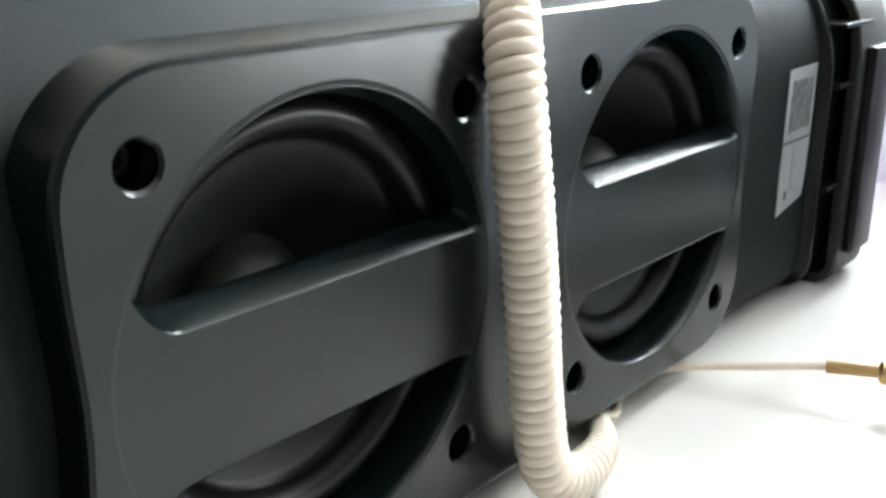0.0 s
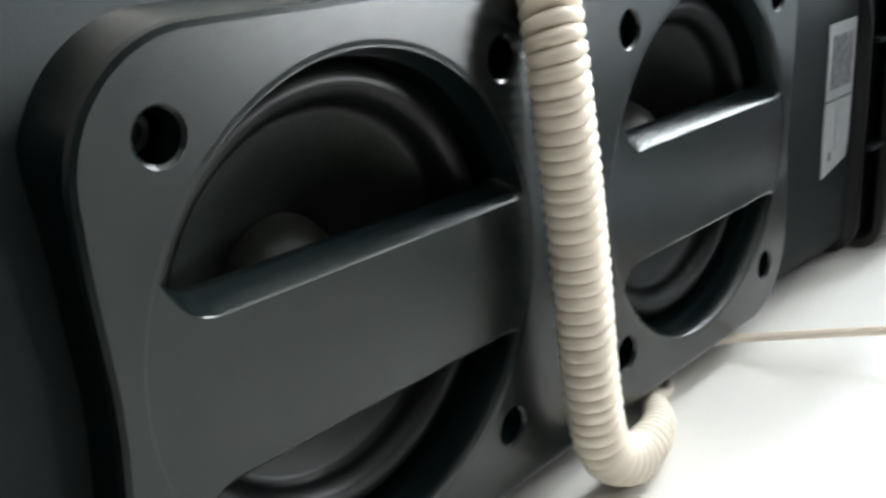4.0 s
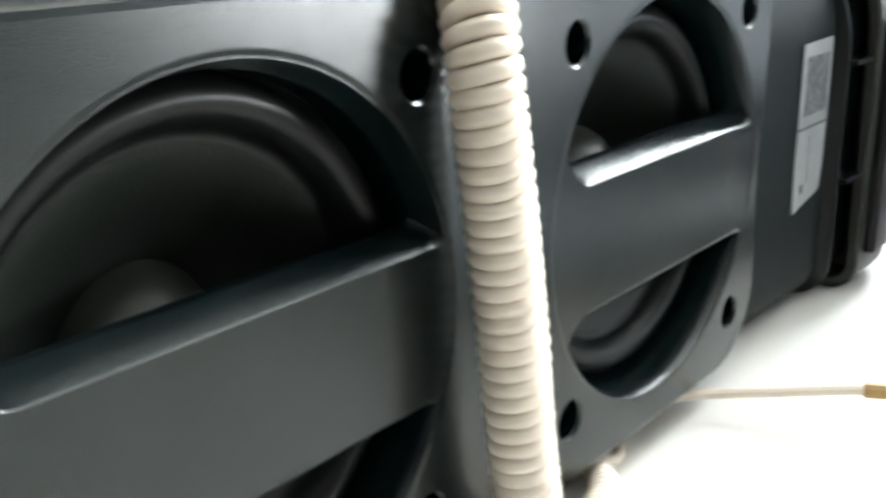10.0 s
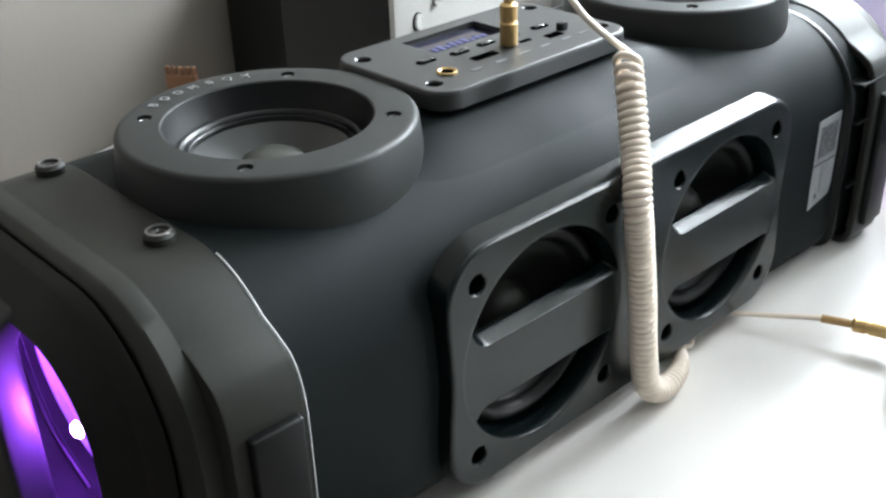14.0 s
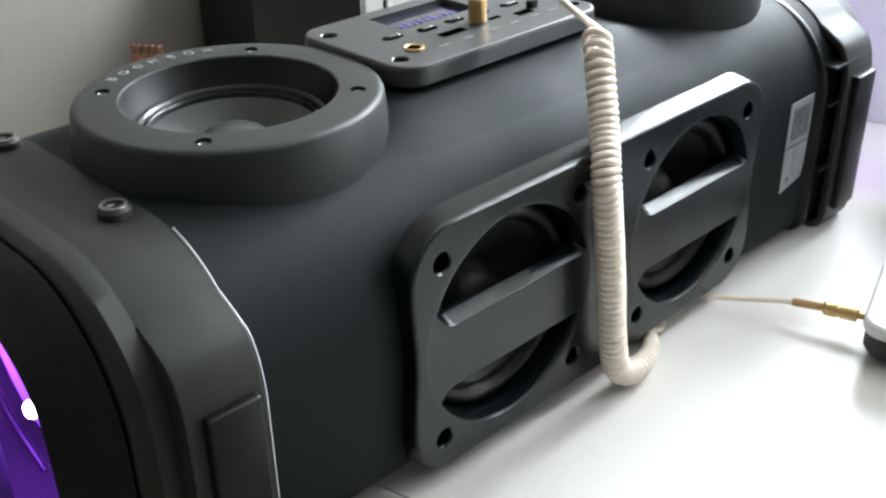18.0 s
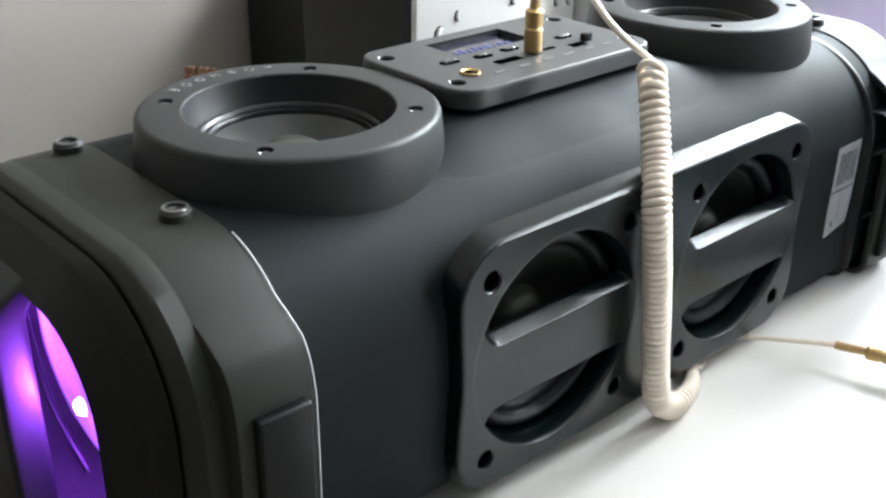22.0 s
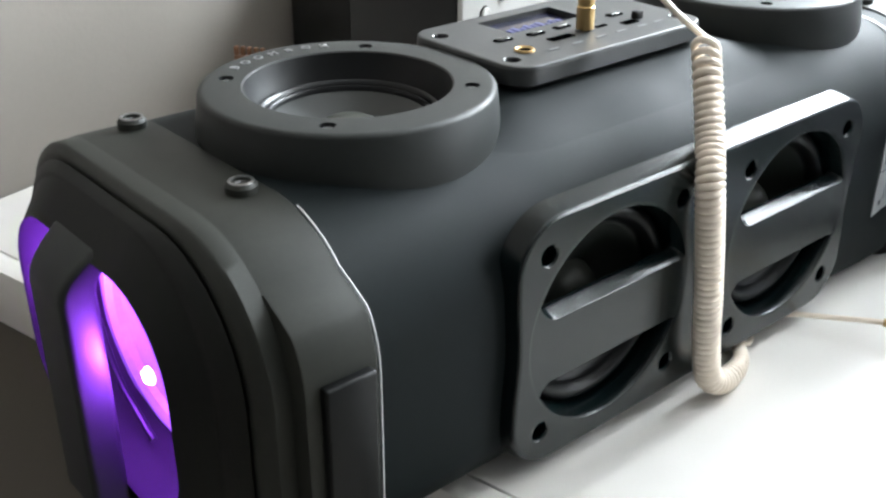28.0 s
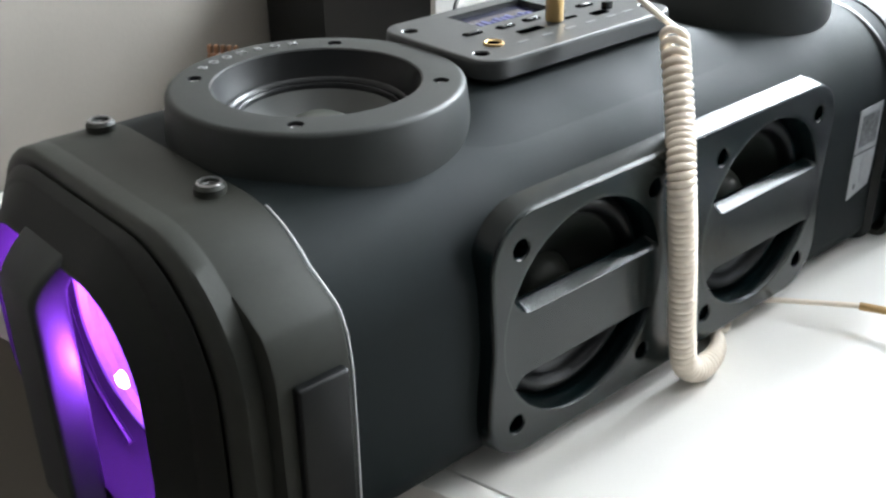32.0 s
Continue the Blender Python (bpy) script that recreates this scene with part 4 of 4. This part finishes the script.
# ---- laptop at the side ----
def laptop():
    o = uv(0.1085, -0.1060, 0.0)       # its corner by the plug, in desk directions
    ob = thing("laptop", "open white laptop with stickers and black keys", "laptop")
    ob.matrix_world = Matrix.Translation(o) @ Matrix.Rotation(TURN, 4, "Z")
    W, D = 0.30, 0.185
    outline = lambda g, z: [(D / 2 + a, -W / 2 + b, z) for a, b in rrect(D / 2 + g, W / 2 + g, 0.010 + g, 8)]
    part("base", loft([outline(-0.004, 0.0040), outline(-0.001, 0.0080), outline(-0.001, 0.0158)], True, True), BLACK, ob, "black underside")
    part("palm_rest", loft([outline(0.0, 0.0158), outline(0.0006, 0.0172), outline(0.0, 0.0204), outline(-0.0012, 0.0214)], True, True), LAPTOP, ob, "white top shell")
    for i in range(4):
        part("foot", box(bmesh.new(), 0.02 + 0.14 * (i % 2), 0.03 + 0.14 * (i % 2), -0.03 - 0.24 * (i // 2), -0.02 - 0.24 * (i // 2), 0.0, 0.0045), RUBBER, ob)
    zt = 0.0214
    for r in range(5):
        for k in range(13):
            x, y = 0.155 - 0.0185 * r, -0.020 - 0.0205 * k
            if x < 0.075:
                continue
            part("key", box(bmesh.new(), x - 0.0165, x, y - 0.0185, y, zt, zt + 0.0022, 0.0006, 1), KEY, ob)
    part("sticker", box(bmesh.new(), 0.040, 0.052, -0.030, -0.010, zt, zt + 0.0003), BLUE, ob, "small blue sticker")
    # round-topped sticker
    arc = [(0.013 + 0.018 * math.sin(math.pi * i / 16), -0.036 + 0.028 * math.cos(math.pi * i / 16)) for i in range(17)]
    bm = loft([[(a, b, zt) for a, b in arc], [(a, b, zt + 0.0004) for a, b in arc]], False, True)
    part("sticker", bm, BLUE, ob, "blue arched sticker")
    part("sticker", box(bmesh.new(), 0.0100, 0.0130, -0.064, -0.008, zt, zt + 0.0006), GREEN, ob, "green sticker band")
    part("sticker", box(bmesh.new(), 0.0030, 0.0100, -0.064, -0.008, zt, zt + 0.0005), WHITE_ST, ob, "white sticker band")
    part("sticker_print", box(bmesh.new(), 0.0040, 0.0090, -0.020, -0.013, zt + 0.0005, zt + 0.0008), PRINT, ob)
    part("indicator", box(bmesh.new(), -0.0012, -0.0002, -0.040, -0.036, 0.0135, 0.0150), GREEN_LED, ob, "glowing green indicator")
    part("hinge", box(bmesh.new(), D - 0.014, D - 0.001, -W + 0.03, -0.016, 0.0195, 0.0280, 0.003, 3), LAPTOP, ob)
    lid = box(bmesh.new(), D - 0.006, D + 0.002, -W + 0.004, -0.004, 0.026, 0.215, 0.002)
    part("lid", lid, LAPTOP, ob, "upright white lid")
    part("screen", box(bmesh.new(), D - 0.0075, D - 0.0062, -W + 0.010, -0.005, 0.032, 0.209), SCREEN, ob, "dark blue screen")
    # unseen glow added to put sheen on the driver plate
    part("added_glow_sheet", box(bmesh.new(), D - 0.0079, D - 0.0074, -W + 0.012, -0.032, 0.046, 0.205), ADDED_GLOW, ob, "unseen glowing sheet added on the screen for sheen")


laptop()


def hook_clip():
    ob = thing("cable_clip", "small black clip with a bent wire hook", "clip", (0.3221, -0.0032, 0.0))
    ob.rotation_euler = (0, 0, radians(-53))
    part("clip_body", box(bmesh.new(), -0.0065, 0.0065, -0.0032, 0.0032, 0.0, 0.0078, 0.0014, 3), RUBBER, ob)
    pts = smooth_path([(0, 0, 0.007), (0, 0, 0.014), (0.0006, 0, 0.021), (0.0008, 0, 0.0252), (-0.0004, 0, 0.0272), (-0.0022, 0, 0.0268), (-0.0032, 0, 0.0245)], 8)
    part("wire_hook", tube(pts, 0.0010, 8), STEEL, ob)


hook_clip()


# ---- things behind the boombox ----
def black_cabinet():
    ob = thing("speaker_cabinet", "matt black speaker cabinet against the wall", "speaker cabinet")
    ob.matrix_world = DESK
    u0, u1, v0, v1 = 0.2850, 0.560, 0.2515, 0.382
    part("cabinet_body", box(bmesh.new(), u0, u1, v0 + 0.008, v1, 0.002, 0.106, 0.0006), BLACK, ob)
    part("front_grille", box(bmesh.new(), u0, u1, v0, v0 + 0.0078, 0.002, 0.106, 0.0006), BLACK, ob, "black cloth grille")
    for i in range(4):
        part("foot", box(bmesh.new(), u0 + 0.01 + 0.235 * (i % 2), u0 + 0.025 + 0.235 * (i % 2), v0 + 0.012 + 0.100 * (i // 2), v0 + 0.024 + 0.100 * (i // 2), 0.0, 0.004), RUBBER, ob)


black_cabinet()


def amplifier():
    ob = thing("amplifier", "black amplifier with a pale metal front and small knobs", "amplifier")
    ob.matrix_world = DESK
    u0, u1, v0, v1, h = 0.180, 0.388, 0.172, 0.250, 0.165
    part("case", box(bmesh.new(), u0, u1, v0 + 0.004, v1, 0.003, h, 0.002), BLACK, ob, "black metal case")
    part("front_panel", box(bmesh.new(), u0 - 0.001, u1 + 0.001, v0, v0 + 0.0038, 0.003, h + 0.001, 0.0012), AMP, ob)
    for i in range(4):
        part("foot", box(bmesh.new(), u0 + 0.01 + 0.145 * (i % 2), u0 + 0.025 + 0.145 * (i % 2), v0 + 0.01 + 0.05 * (i // 2), v0 + 0.025 + 0.05 * (i // 2), 0.0, 0.004), RUBBER, ob)
    for u, z, r, d in ((0.0224, 0.0957, 0.0046, 0.0022), (0.0427, 0.1026, 0.0028, 0.0022), (0.0480, 0.1180, 0.0030, 0.0022), (0.1133, 0.0998, 0.0040, 0.0022), (0.1500, 0.0940, 0.0040, 0.0022), (0.1786, 0.0860, 0.0042, 0.0022), (0.1985, 0.0830, 0.0042, 0.0022)):
        bm = lathe([(r, 0.0), (r * 0.96, d * 0.85), (r * 0.86, d), (r * 0.60, d), (r * 0.55, d * 0.9), (0.0001, d * 0.9)], 28)
        ring = part("knob_seat", lathe([(r * 1.14, 0.0), (r * 1.12, 0.0006), (r, 0.0008)], 28), DARK, ob)
        ring.matrix_local = pose(u0 + u, v0, z, 90, 0, 0)
        k = part("knob", bm, AMP, ob, "round metal knob")
        k.matrix_local = pose(u0 + u, v0, z, 90, 0, 0)
    for i in range(3):
        part("printed_mark", box(bmesh.new(), u0 + 0.012 + 0.018 * i, u0 + 0.022 + 0.018 * i, v0 - 0.0004, v0, 0.0835, 0.0850), MARK, ob)


amplifier()


def comb():
    ob = thing("wooden_comb", "brown wooden comb standing behind the boombox", "comb", (0.0256, 0.2828, 0.0020))
    bm = bmesh.new()
    box(bm, -0.0088, 0.0088, -0.002, 0.002, -0.002, 0.0795, 0.0008)
    part("back", bm, WOOD, ob)
    for i in range(5):
        x = -0.0088 + 0.0038 * i
        part("tooth", box(bmesh.new(), x, x + 0.0024, -0.0015, 0.0015, 0.0793, 0.0842, 0.0005, 1), WOOD, ob)
    ob.rotation_euler = (0, 0, radians(-55))


comb()
